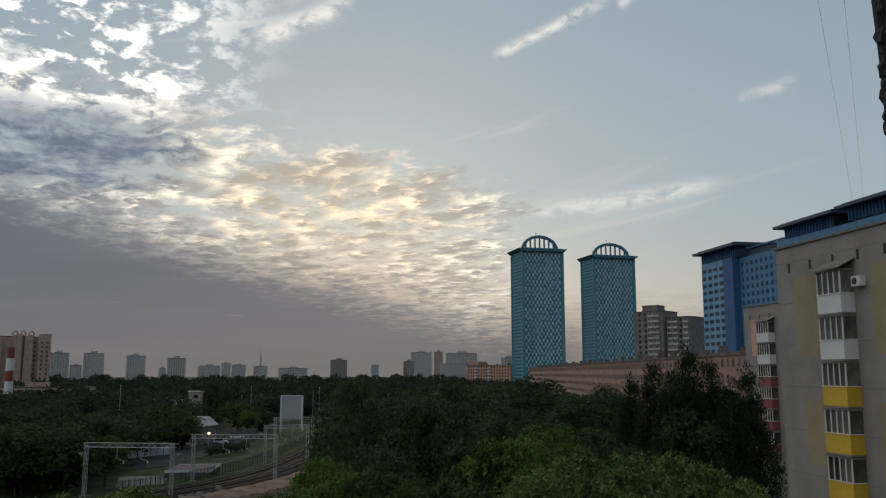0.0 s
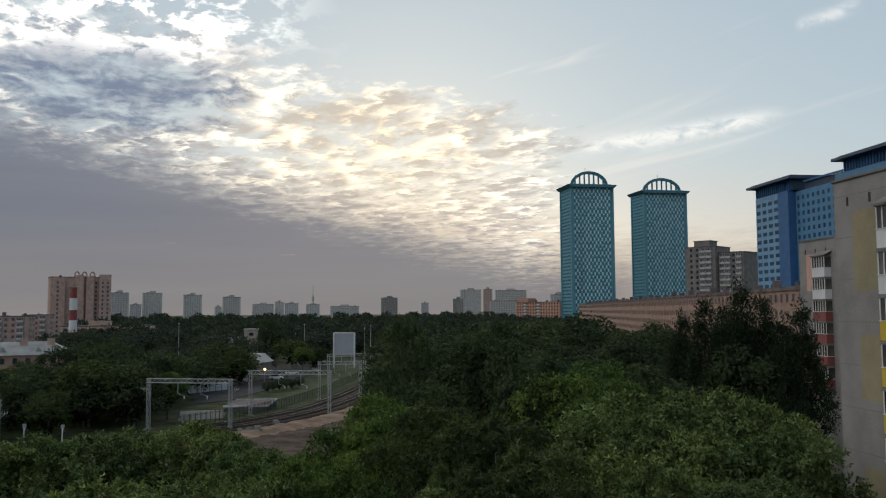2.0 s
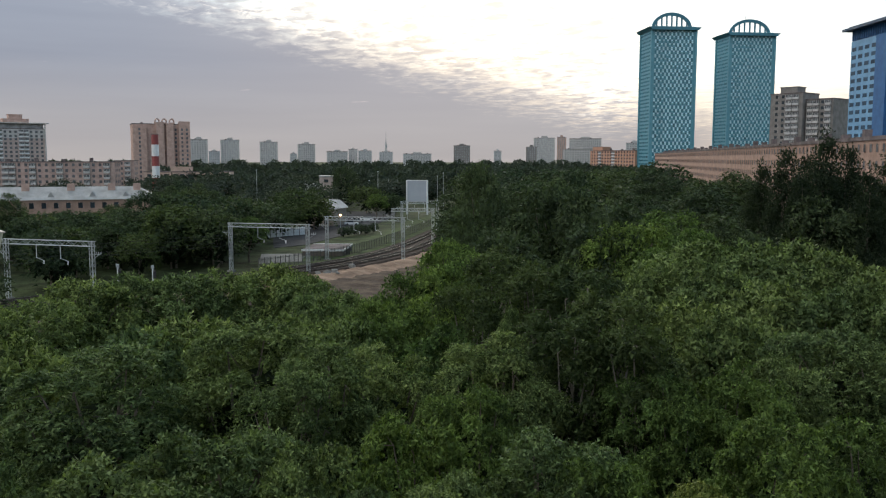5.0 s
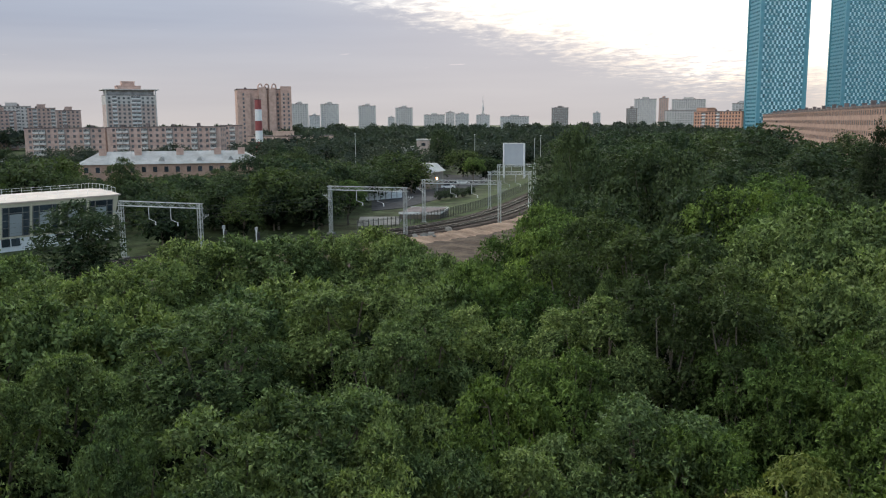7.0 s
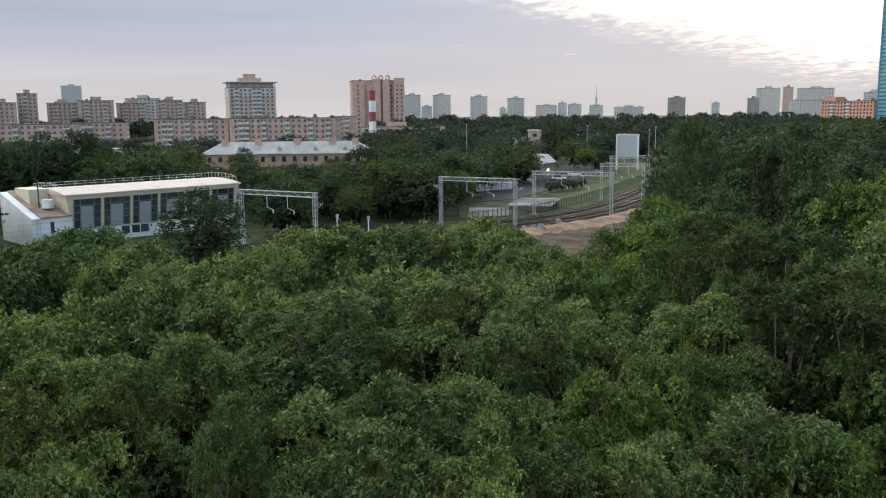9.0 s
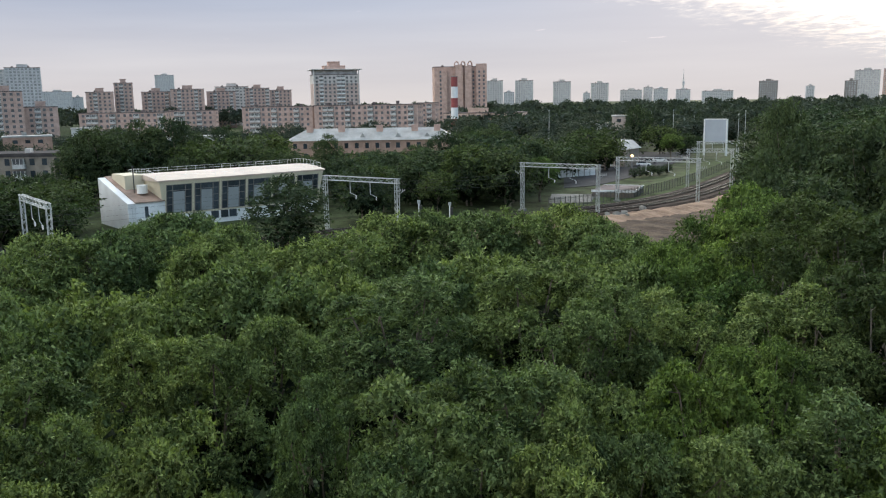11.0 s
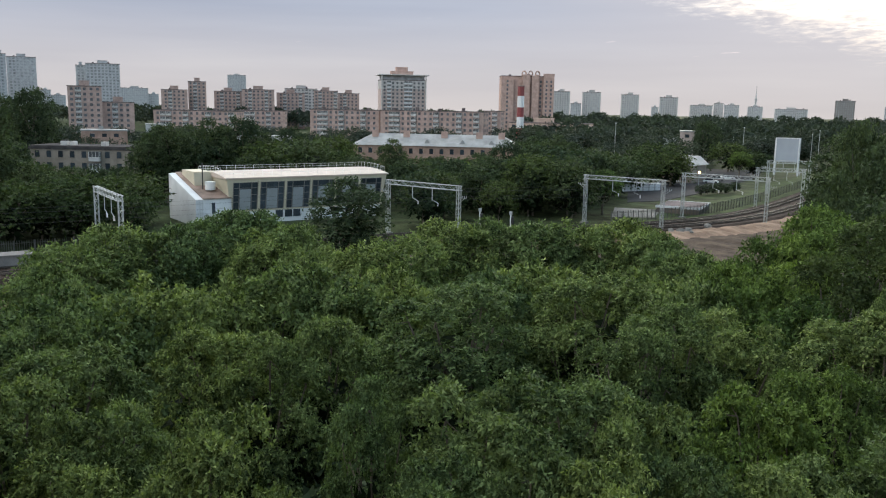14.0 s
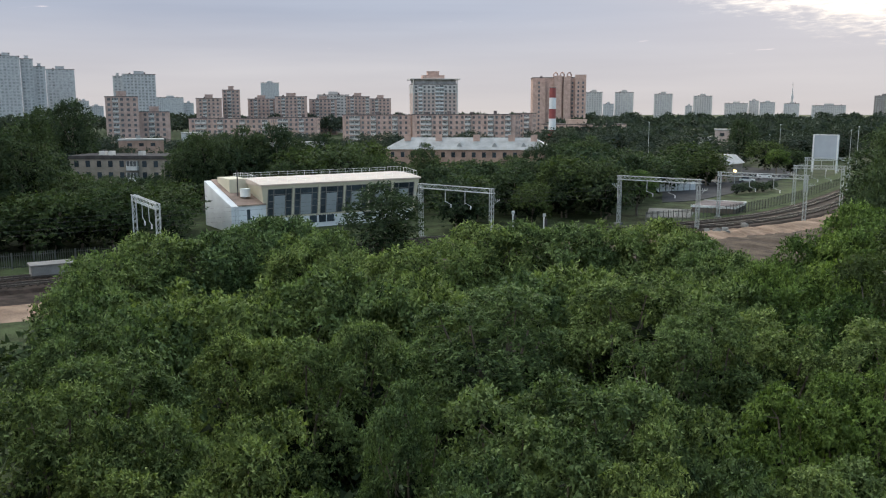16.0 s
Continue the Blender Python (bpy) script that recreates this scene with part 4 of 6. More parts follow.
# taller blocks behind
for az0, az1, d, el, wall, lab, nm in (
        (55.64, 53.70, 520, 0.90, BRICK_PALE, "brown brick tower house with pale balconies", "brick_tower_house"),
        (53.72, 51.83, 525, -0.04, BRICK_PALE, "low brick house with a flat roof", "brick_apartment_house"),
        (55.11, 54.55, 905, 2.17, CONCRETE, "narrow dark wing of the pale tower", "residential_tower"),
        (54.55, 52.59, 900, 2.30, CONCRETE_BLUE, "tall pale glass and concrete tower", "residential_tower"),
        (61.65, 60.23, 900, 3.25, CONCRETE_BLUE, "very tall pale grey residential tower", "residential_tower"),
        (60.21, 59.52, 905, 3.11, CONCRETE_BLUE, "stepped middle of the pale residential tower", "residential_tower"),
        (59.52, 58.88, 910, 2.67, CONCRETE_BLUE, "lower flank of the pale residential tower", "residential_tower"),
        (58.86, 57.27, 950, 2.53, CONCRETE_BLUE, "tall bluish residential tower with a rounded top", "residential_tower"),
        (50.20, 48.59, 720, 0.82, BRICK_PALE, "brown brick block of many storeys", "brick_apartment_house"),
        (48.55, 47.44, 735, 1.36, BRICK_PALE, "brown brick tower house with a roof hut", "brick_tower_house"),
        (46.96, 45.23, 760, 0.79, BRICK_PALE, "pale brick many-storeyed apartment block", "brick_apartment_house"),
        (45.21, 43.15, 750, 0.94, BRICK_PALE, "brown brick apartment block with white balconies", "brick_apartment_house"),
        (43.01, 41.20, 770, 0.76, BRICK_PALE, "brown brick apartment block with dark balconies", "brick_apartment_house"),
        (42.48, 40.38, 840, 1.06, CONCRETE_PALE, "pale concrete panel apartment block", "panel_block"),
        (40.60, 39.04, 780, 0.95, BRICK_PALE, "tall half of a brown and white apartment block", "brick_apartment_house"),
        (39.02, 37.62, 782, 0.81, BRICK_PALE, "lower half of a brown and white apartment block", "brick_apartment_house"),
        (52.59, 50.96, 1600, 0.88, CONCRETE_BLUE, "distant pale blue panel block", "panel_block"),
        (50.96, 50.35, 1610, 0.53, CONCRETE_BLUE, "distant low pale blue panel block", "panel_block"),
        (46.10, 44.94, 1900, 1.84, CONCRETE_BLUE, "distant pale concrete apartment tower", "residential_tower"),
        (57.17, 56.56, 1700, 0.65, CONCRETE_BLUE, "distant bluish concrete apartment block", "panel_block"),
        (56.58, 55.74, 1720, 0.34, CONCRETE_BLUE, "distant low bluish concrete block", "panel_block"),
        (24.75, 23.65, 1200, 1.2, CONCRETE_PALE, "pale concrete panel tower of sixteen storeys", "panel_tower"),
        (22.85, 21.65, 1230, 1.18, CONCRETE_PALE, "pale concrete panel tower of sixteen storeys", "panel_tower"),
        (20.35, 19.2, 1280, 1.06, CONCRETE_PALE, "pale concrete panel tower of sixteen storeys", "panel_tower"),
        (17.9, 16.75, 1330, 0.92, CONCRETE_PALE, "pale concrete panel tower of sixteen storeys", "panel_tower"),
        (23.6, 22.9, 1700, 0.45, CONCRETE_BLUE, "distant plain grey concrete block", "panel_block"),
        (18.4, 17.95, 1700, 0.3, CONCRETE, "distant plain grey concrete block", "panel_block"),
        (16.0, 14.6, 1750, 0.45, CONCRETE_PALE, "distant white banded office block", "panel_block"),
        (14.55, 13.95, 1800, 0.6, CONCRETE_PALE, "distant white concrete tower block", "panel_block"),
        (13.9, 13.0, 1750, 0.5, CONCRETE, "distant plain grey concrete block", "panel_block"),
        (12.5, 11.6, 1800, 0.42, CONCRETE, "distant plain grey concrete block", "panel_block"),
        (10.9, 9.0, 1700, 0.3, CONCRETE, "long distant grey concrete block", "panel_block"),
        (7.5, 6.4, 1500, 0.85, DARK_CONC, "distant dark grey tower block", "panel_tower"),
        (4.8, 4.3, 1900, 0.5, CONCRETE_BLUE, "distant stepped pale concrete block", "panel_block"),
        (2.65, 1.95, 1300, 0.75, DARK_CONC, "distant dark grey apartment block", "panel_block"),
        (2.15, 0.75, 1350, 1.35, CONCRETE_PALE, "distant white panel apartment tower", "residential_tower"),
        (0.6, 0.0, 1500, 1.4, BRICK_DARK, "distant dark tower with a domed roof", "residential_tower"),
        (-0.2, -2.3, 1400, 1.3, CONCRETE_PALE, "distant stepped white apartment tower", "residential_tower"),
        (-3.9, -5.0, 1100, 1.0, CONCRETE, "grey concrete block beside the orange house", "panel_block"),
        (0.2, -1.8, 1150, 0.6, CONCRETE_PALE, "long low white panel block", "panel_block")):
    m, L = span(az0, d, az1, d)
    z = high(el, d)
    near = d < 850
    n = int(L / 3.4)
    # the farthest blocks take the panes with more haze in their colour
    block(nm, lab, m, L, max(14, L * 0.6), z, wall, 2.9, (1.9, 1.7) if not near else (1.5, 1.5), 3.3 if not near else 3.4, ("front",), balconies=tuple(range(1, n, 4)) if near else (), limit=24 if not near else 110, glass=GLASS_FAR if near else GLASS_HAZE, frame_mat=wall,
          parapet=CONCRETE_PALE if wall is not DARK_CONC else CONCRETE, top=((L * 0.35, L * 0.65, 3, 9, z + 3.0, wall),), base=8.0 if not near else 1.0)

# television tower on the horizon
p = away(12.05, 4300)
tv = thing("television_tower", "slender far-off television tower", "tower", pose(p.x, p.y, 0))
for z0, z1, r0, r1 in ((0, 75, 6, 3.4), (75, 90, 6.0, 6.0), (90, 110, 3.2, 2.2), (110, 150, 1.6, 0.7)):
    bm = bmesh.new()
    bar(bm, (0, 0, z0), (0, 0, z1), r0, 12, r1)
    part("shaft", bm, CONCRETE, tv)


# ---------------------------------------------------------------- things along the railway
def sports_hall():
    """A hall with a low barrel roof, tall leaning windows over a white base, and a lower white wing at its end."""
    a, b = away(46.1, 150), away(36.2, 163)
    v = b - a
    L = v.length
    yaw = math.degrees(math.atan2(v.y, v.x))
    hall = thing("sports_hall", "cream and white hall with barrel roof and tall dark windows", "hall", pose(a.x, a.y, 0, 0, 0, yaw))
    top, base, W = high(-4.85, 150), 2.0, 14.0
    bm = bmesh.new()
    box(bm, 0, L, 0, W, -1, base)
    part("base_wall", bm, WHITE, hall, "white base wall")
    # leaning front of the upper storey
    bm = bmesh.new()
    v0 = [bm.verts.new(p) for p in ((0, 0, base + 0.003), (L, 0, base + 0.003), (L, W, base + 0.003), (0, W, base + 0.003), (-0.9, -0.9, top), (L + 0.9, -0.9, top), (L + 0.9, W, top), (-0.9, W, top))]
    for q in ((0, 3, 2, 1), (4, 5, 6, 7), (0, 1, 5, 4), (1, 2, 6, 5), (2, 3, 7, 6), (3, 0, 4, 7)):
        bm.faces.new([v0[i] for i in q])
    upper = part("upper_wall", bm, CREAM, hall)
    lean = math.degrees(math.atan2(0.9, top - base))
    nb = 6
    bay = L / nb
    for k in range(nb):
        x0, x1 = bay * k + 0.35, bay * (k + 1) - 0.25
        hgt = top - base - 0.9
        glaz = part("window_bay", bmesh.new(), [GLASS], upper, at=pose(0, -0.03, base + 0.35, lean))
        bm = bmesh.new()
        box(bm, x0, x1, -0.05, -0.01, 0, hgt)
        bm.to_mesh(glaz.data)
        bm.free()
        bm = bmesh.new()
        w = x1 - x0
        box(bm, x0 + w * 0.27, x1 - w * 0.28, -0.12, -0.055, 0.05, hgt - 1.2)
        part("blind", bm, BLIND, glaz, "drawn grey blind")
        bm = bmesh.new()
        for x in (x0, x0 + w * 0.24, x1 - w * 0.25, x1):
            box(bm, x - 0.05, x + 0.05, -0.16, -0.05, 0, hgt)
        for f in (0.0, 0.3, 0.55, 0.8, 1.0):
            box(bm, x0, x1, -0.1, -0.052, hgt * f - 0.04, hgt * f + 0.04)
        part("mullions", bm, DARK_CONC, glaz)
        bm = bmesh.new()
        box(bm, x1 + 0.1, x1 + 0.45, -0.22, 0.0, -0.3, hgt + 0.3)
        part("pilaster", bm, CREAM, glaz)
    # barrel roof
    bm = bmesh.new()
    n, prev = 12, None
    arc = [(-1.1 + (W + 1.4) * k / n, top + 0.25 + 1.0 * math.sin(math.pi * (0.12 + 0.76 * k / n)) - 1.0 * math.sin(math.pi * 0.12)) for k in range(n + 1)]
    rows = []
    for y, z in arc:
        rows.append([bm.verts.new(p) for p in ((-1.2, y, z), (L + 1.2, y, z))])
    low = [[bm.verts.new(p) for p in ((-1.2, y, top + 0.003), (L + 1.2, y, top + 0.003))] for y in (arc[0][0], arc[-1][0])]
    for p, q in zip(rows, rows[1:]):
        bm.faces.new((p[0], p[1], q[1], q[0]))
    bm.faces.new((low[0][0], low[0][1], rows[0][1], rows[0][0]))
    bm.faces.new((low[1][1], low[1][0], rows[-1][0], rows[-1][1]))
    for s in (0, 1):
        bm.faces.new([low[0][s]] + [r[s] for r in rows] + [low[1][s]])
    bmesh.ops.recalc_face_normals(bm, faces=bm.faces)
    roof = part("roof", bm, CREAM_ROOF, hall, "pale barrel roof with a guard rail")
    for y, z in (arc[1], arc[-2]):
        bm = bmesh.new()
        for k in range(19):
            x = -1 + (L + 2) * k / 18
            bar(bm, (x, y, z), (x, y, z + 0.95), 0.03)
        for dz in (0.5, 0.95):
            bar(bm, (-1, y, z + dz), (L + 1, y, z + dz), 0.03)
        part("guard_rail", bm, FRAME, roof)
    for x in (-1.0, L + 1.0):
        bm = bmesh.new()
        for k in range(1, 11):
            bar(bm, (x, arc[k][0], arc[k][1]), (x, arc[k][0], arc[k][1] + 0.95), 0.03)
            bar(bm, (x, arc[k][0], arc[k][1] + 0.95), (x, arc[k + 1][0], arc[k + 1][1] + 0.95), 0.03)
        part("guard_rail", bm, FRAME, roof)
    # small windows in the base
    for x in (2.5, 9.0, 10.8, 12.4, 20.0, 23.0):
        part("window", window_mesh(1.4, 1.3, GLASS, WHITE), None, hall, at=pose(x, 0, 0.7))
    # lower wing at the near end, its roof sloping down
    bm = bmesh.new()
    Wd, wl = W, 6.2
    pts = ((-wl, -0.5), (0.0, -0.5), (0.0, Wd), (-wl, Wd))
    z_at = {0: base + 2.5, 1: base + 2.5, 2: top + 0.2, 3: top + 0.2}
    lo = [bm.verts.new((x - 0.004, y, -1)) for x, y in pts]
    hi = [bm.verts.new((x - 0.004, y, z_at[i])) for i, (x, y) in enumerate(pts)]
    for i in range(4):
        j = (i + 1) % 4
        bm.faces.new((lo[i], lo[j], hi[j], hi[i]))
    bm.faces.new(hi), bm.faces.new(lo[::-1])
    wing = part("wing", bm, WHITE, hall, "white wing with a sloping brown roof")
    bm = bmesh.new()
    q = [bm.verts.new(p) for p in ((-wl + 1.2, -0.7, base + 2.54), (-0.02, -0.7, base + 2.54), (-0.02, Wd, top + 0.24), (-wl + 1.2, Wd, top + 0.24))]
    r = [bm.verts.new(c.co + Vector((0, 0, 0.15))) for c in q]
    for i in range(4):
        j = (i + 1) % 4
        bm.faces.new((q[i], q[j], r[j], r[i]))
    bm.faces.new(r), bm.faces.new(q[::-1])
    part("wing_roof", bm, RUSTY, wing)
    bm = bmesh.new()
    box(bm, -4.2, -0.95, 6.0, 12.5, top - 1.5, top + 0.9)
    part("plant_room", bm, CREAM, wing)
    bm = bmesh.new()
    bar(bm, (-2.4, 3.0, top - 2.0), (-2.4, 3.0, top - 0.6), 0.9, 14)
    part("roof_fan", bm, FRAME, wing)
    bm = bmesh.new()
    bar(bm, (-3.4, 4.0, top - 2.0), (-3.4, 4.0, top + 2.6), 0.1, 8)
    part("vent_pipe", bm, BLACK, wing)
    part("window", window_mesh(0.6, 1.9, GLASS, FRAME, 0), None, wing, at=pose(-3.2, -0.5, 2.0))
    bm = bmesh.new()
    for x in (-5.6, -5.1):
        bar(bm, (x, -0.7, 0), (x, -0.7, base + 2.2), 0.035)
    for k in range(16):
        bar(bm, (-5.6, -0.7, 0.3 * k + 0.3), (-5.1, -0.7, 0.3 * k + 0.3), 0.02)
    part("ladder", bm, STEEL, wing)
    bm = bmesh.new()
    box(bm, -4.6, -1.6, -2.2, -0.51, 1.8, 1.95)
    for x in (-4.5, -1.7):
        bar(bm, (x, -2.1, -0.5), (x, -2.1, 1.8), 0.05)
    part("porch", bm, STEEL, wing)


sports_hall()


def pitched_house():
    """The long low house with a pale hipped sheet roof, dormers and brick chimneys."""
    m, L = span(38.2, 268, 26.75, 262)
    ea, ri, W = high(-2.55, 265), high(-1.75, 270), 14.0
    house = thing("pitched_roof_house", "long brick house with a pale sheet-metal roof and brick chimneys", "house", m)
    bm = bmesh.new()
    box(bm, 0.6, L - 0.6, 0.6, W - 0.6, -1, ea)
    part("wall", bm, BRICK, house)
    bm = bmesh.new()
    e = [bm.verts.new(p) for p in ((0, 0, ea), (L, 0, ea), (L, W, ea), (0, W, ea))]
    r = [bm.verts.new(p) for p in ((6, W / 2, ri), (L - 6, W / 2, ri))]
    bm.faces.new((e[0], e[1], r[1], r[0])), bm.faces.new((e[2], e[3], r[0], r[1])), bm.faces.new((e[3], e[0], r[0])), bm.faces.new((e[1], e[2], r[1])), bm.faces.new(e[::-1])
    roof = part("roof", bm, ROOF_METAL, house)
    slope = math.degrees(math.atan2(ri - ea, W / 2))
    for k in range(int(L / 1.2)):
        x = 3.0 + k * 1.2
        if x > L - 5:
            break
        y0 = 0.1
        run = min(W / 2, max(1.0, min(x, L - x) / 6 * W / 2))
        bm = bmesh.new()
        bar(bm, (x, y0, ea + (ri - ea) * y0 / (W / 2) + 0.03), (x, run, ea + (ri - ea) * run / (W / 2) + 0.03), 0.035, 4)
        part("seam", bm, ROOF_METAL, roof)
    for x in (7, 17, 29, 40, 47):
        bm = bmesh.new()
        box(bm, x - 1.0, x + 1.0, W / 2 - 2.2, W / 2 - 1.2, ea + 1.2, ri + 0.9)
        part("chimney", bm, BRICK_DARK, roof)
    for x in (12, 24, 35, 44):
        bm = bmesh.new()
        prism(bm, [(x - 0.9, ea + 0.9), (x + 0.9, ea + 0.9), (x, ea + 2.2)], 1.6, 4.8)
        part("dormer", bm, ROOF_METAL, roof)
    poses = [pose(3 + 3.2 * k, 0.6, ea - 2.4 - 3.1 * r) for k in range(int((L - 5) / 3.2)) for r in range(2)]
    repeat("window", window_mesh(1.2, 1.6, GLASS, FRAME), poses, house)


pitched_house()

# low grey house beside the hall
m, L = span(57.9, 238, 51.7, 226)
low = block("grey_brick_house", "grey brick house with a dark roof and an open balcony", m, L, 12, high(-2.95, 232), GREY_BRICK, 2.9, (1.2, 1.6), 3.0, ("front", "right"), balconies=(5,), rows=3, parapet_roof=0.9, frame_mat=GREY_BRICK, parapet=CONCRETE, roof=TAR_DARK)
for x, w in ((6.5, 1.6), (9.0, 1.2), (17.0, 1.4)):
    bm = bmesh.new()
    z = high(-2.95, 232) + 0.9
    box(bm, x, x + w, 3, 4.6, z, z + 1.0)
    part("roof_box", bm, CONCRETE_PALE, low)
# pale sheds and roofs among the trees
for az0, az1, d, el, wall, lab in ((55.0, 52.3, 330, -1.8, BRICK, "low tan brick shed with a flat roof"), (45.6, 41.9, 330, -2.1, CONCRETE_PALE, "long low pale shed among the trees"),
                                   (51.2, 50.2, 420, -1.4, CONCRETE, "white tent roof among the trees"), (17.5, 16.5, 365, -1.75, CONCRETE, "pale low block behind the trees"), (16.5, 15.6, 340, -1.25, PALE_PINK, "pinkish low block behind the trees")):
    m, L = span(az0, d, az1, d)
    block("shed", lab, m, L, 9, high(el, d), wall, 3.0, (1.6, 1.2), 4.0, ("front",), rows=1, roof=ROOF_METAL)


def station_house():
    m, L = span(17.5, 262, 15.6, 258)
    h = thing("station_house", "pale plastered house with a grey hipped roof", "house", m)
    bm = bmesh.new()
    box(bm, 0, L, 0, 10, -1, 5.2)
    part("wall", bm, GREY_BRICK, h)
    bm = bmesh.new()
    prism(bm, [(-0.6, 5.2), (L + 0.6, 5.2), (L * 0.75, 7.6), (L * 0.25, 7.6)], -0.6, 10.6)
    part("roof", bm, ROOF_METAL, h)
    for x in (1.6, 4.4, 7.0):
        for z in (0.6, 3.2):
            part("window", window_mesh(1.2, 1.5, GLASS, FRAME), None, h, at=pose(x, 0, z))


station_house()


def flat(name, label, category, corners, z, thick, mat, kind="structure"):
    bm = bmesh.new()
    lo, hi = [bm.verts.new((*away(a, d).xy, z - thick)) for a, d in corners], [bm.verts.new((*away(a, d).xy, z)) for a, d in corners]
    n = len(corners)
    bm.faces.new(hi)
    for i in range(n):
        j = (i + 1) % n
        bm.faces.new((lo[i], lo[j], hi[j], hi[i]))
    bmesh.ops.recalc_face_normals(bm, faces=bm.faces)
    return tagged(new(name, mesh_of(bm, name, mat)), label, category, kind=kind)


flat("road", "grey asphalt yard beside the railway", "road", [(19.6, 198), (17.4, 204), (14.6, 232), (11.5, 300), (11.4, 330), (15.2, 330), (17.6, 262), (19.6, 228)], 0.02, 0.2, ASPHALT)
flat("pavement", "worn concrete pavement beside the fence", "pavement", [(20.6, 168), (17.8, 170), (17.4, 184), (20.4, 185)], 0.06, 0.25, CONC_SLAB)


def platform():
    """An unfinished flat concrete slab on a low wall."""
    p = thing("concrete_platform", "low concrete platform with a white edge", "platform", pose(-54.8, 171.2, 0, 0, 0, 5))
    L, W = 8.8, 11.8
    bm = bmesh.new()
    box(bm, 0.15, L - 0.15, 0.15, W - 0.15, -0.3, 1.1)
    part("body", bm, BROWN_WALL, p)
    bm = bmesh.new()
    box(bm, 0, L, 0, W, 1.103, 1.4)
    part("slab", bm, ROOF_TAR, p)
    for x0, x1, y0, y1 in ((-0.05, L + 0.05, -0.12, -0.004), (L + 0.004, L + 0.12, 0, W), (0, L, W + 0.004, W + 0.12)):
        bm = bmesh.new()
        box(bm, x0, x1, y0, y1, 1.05, 1.5)
        part("edge", bm, WHITE, p, "white edge beam")
    for k in range(7):
        bm = bmesh.new()
        box(bm, L - 0.148, L + 0.02, 0.8 + 1.6 * k, 1.1 + 1.6 * k, -0.2, 1.09)
        part("pier", bm, DARK_CONC, p)


platform()


def fence(s0, s1, side, n, label, mat, h=2.2, group="fences"):
    """A fence along the railway, built post by post."""
    f = thing("fence", label, "fence", Matrix(), group)
    bm = bmesh.new()
    box(bm, -0.06, 0.06, -0.06, 0.06, -0.3, h)
    post = mesh_of(bm, "post", mat)
    pts = [line_at(s0 + (s1 - s0) * k / n, side) for k in range(n + 1)]
    for p, d in pts:
        part("post", post, None, f, at=pose(p.x, p.y, 0, 0, 0, math.degrees(math.atan2(d.y, d.x))))
    for (p, _), (q, _) in zip(pts, pts[1:]):
        w = (q - p).length
        key = ("slats", round(w, 1), mat.name)
        if key not in SHAPES:
            bm = bmesh.new()
            count = max(4, int(w / 0.26))
            xs = sorted(0.1 + (w - 0.2) * k / (count - 1) + e for k in range(count) for e in (-0.045, 0.045))
            zs = (0.12, 0.32, 0.4, h - 0.4, h - 0.32, h)
            grid = [[bm.verts.new((x, 0, z)) for z in zs] for x in xs]
            for i in range(len(xs) - 1):
                for j in range(5):
                    if i % 2 == 0 or j in (1, 3):
                        bm.faces.new((grid[i][j], grid[i + 1][j], grid[i + 1][j + 1], grid[i][j + 1]))
            bmesh.ops.solidify(bm, geom=bm.faces[:], thickness=0.03)
            SHAPES[key] = mesh_of(bm, "panel", mat)
        part("panel", SHAPES[key], None, f, at=pose(p.x, p.y, 0, 0, 0, math.degrees(math.atan2(q.y - p.y, q.x - p.x))))


FENCE = material("fence_steel", (0.09, 0.09, 0.082), 0.7, 0.2, spots=0.15)
fence(4.15, 7.2, -7.8, 58, "grey-green steel picket fence along the railway", FENCE)
fence(1.0, 2.1, -11.5, 26, "grey-green steel picket fence along the railway", FENCE)


def board_fence():
    m, L = span(20.2, 222, 17.3, 232)
    f = thing("fence", "white board fence at the yard's edge", "fence", m, "fences")
    bm = bmesh.new()
    box(bm, 0, 1.9, -0.06, 0.06, 0, 2.0)
    me = mesh_of(bm, "board", WHITE)
    bm = bmesh.new()
    box(bm, -0.1, 0.1, -0.12, 0.12, -0.2, 2.15)
    post = mesh_of(bm, "post", CONC_SLAB)
    for k in range(int(L / 2)):
        part("board", me, None, f, at=pose(2 * k + 0.05, 0, 0.05))
        part("post", post, None, f, at=pose(2 * k, 0, 0))


board_fence()


def container(az, d, yaw, L, mat, label):
    p = away(az, d)
    c = thing("container_shed", label, "shed", pose(p.x, p.y, 0, 0, 0, yaw))
    bm = bmesh.new()
    box(bm, 0, L, 0, 2.6, 0.05, 1.75)
    part("body", bm, mat, c)
    bm = bmesh.new()
    prism(bm, [(-0.15, 1.753), (L + 0.15, 1.753), (L + 0.15, 1.87), (-0.15, 1.87)], -0.15, 2.75)
    part("roof", bm, DARK_CONC, c)


container(60.5, 114, 66, 5, DARK_CONC, "pale grey container shed beside the railway")


def big_screen():
    m, L = span(10.66, 312, 9.3, 309)
    z0, z1 = high(-2.95, 310), high(-1.5, 310)
    s = thing("big_screen", "blank pale blue-white panel on steel posts", "screen", m)
    bm = bmesh.new()
    box(bm, 0, L, 0, 0.5, z0, z1)
    part("panel", bm, SCREEN, s)
    bm = bmesh.new()
    for x in (0, L):
        box(bm, x - 0.2, x + 0.2, -0.15, 0.65, 0, z1 + 0.2)
    box(bm, 0.2, L - 0.2, -0.15, 0.65, z1 + 0.004, z1 + 0.25)
    part("border", bm, WHITE, s)


big_screen()


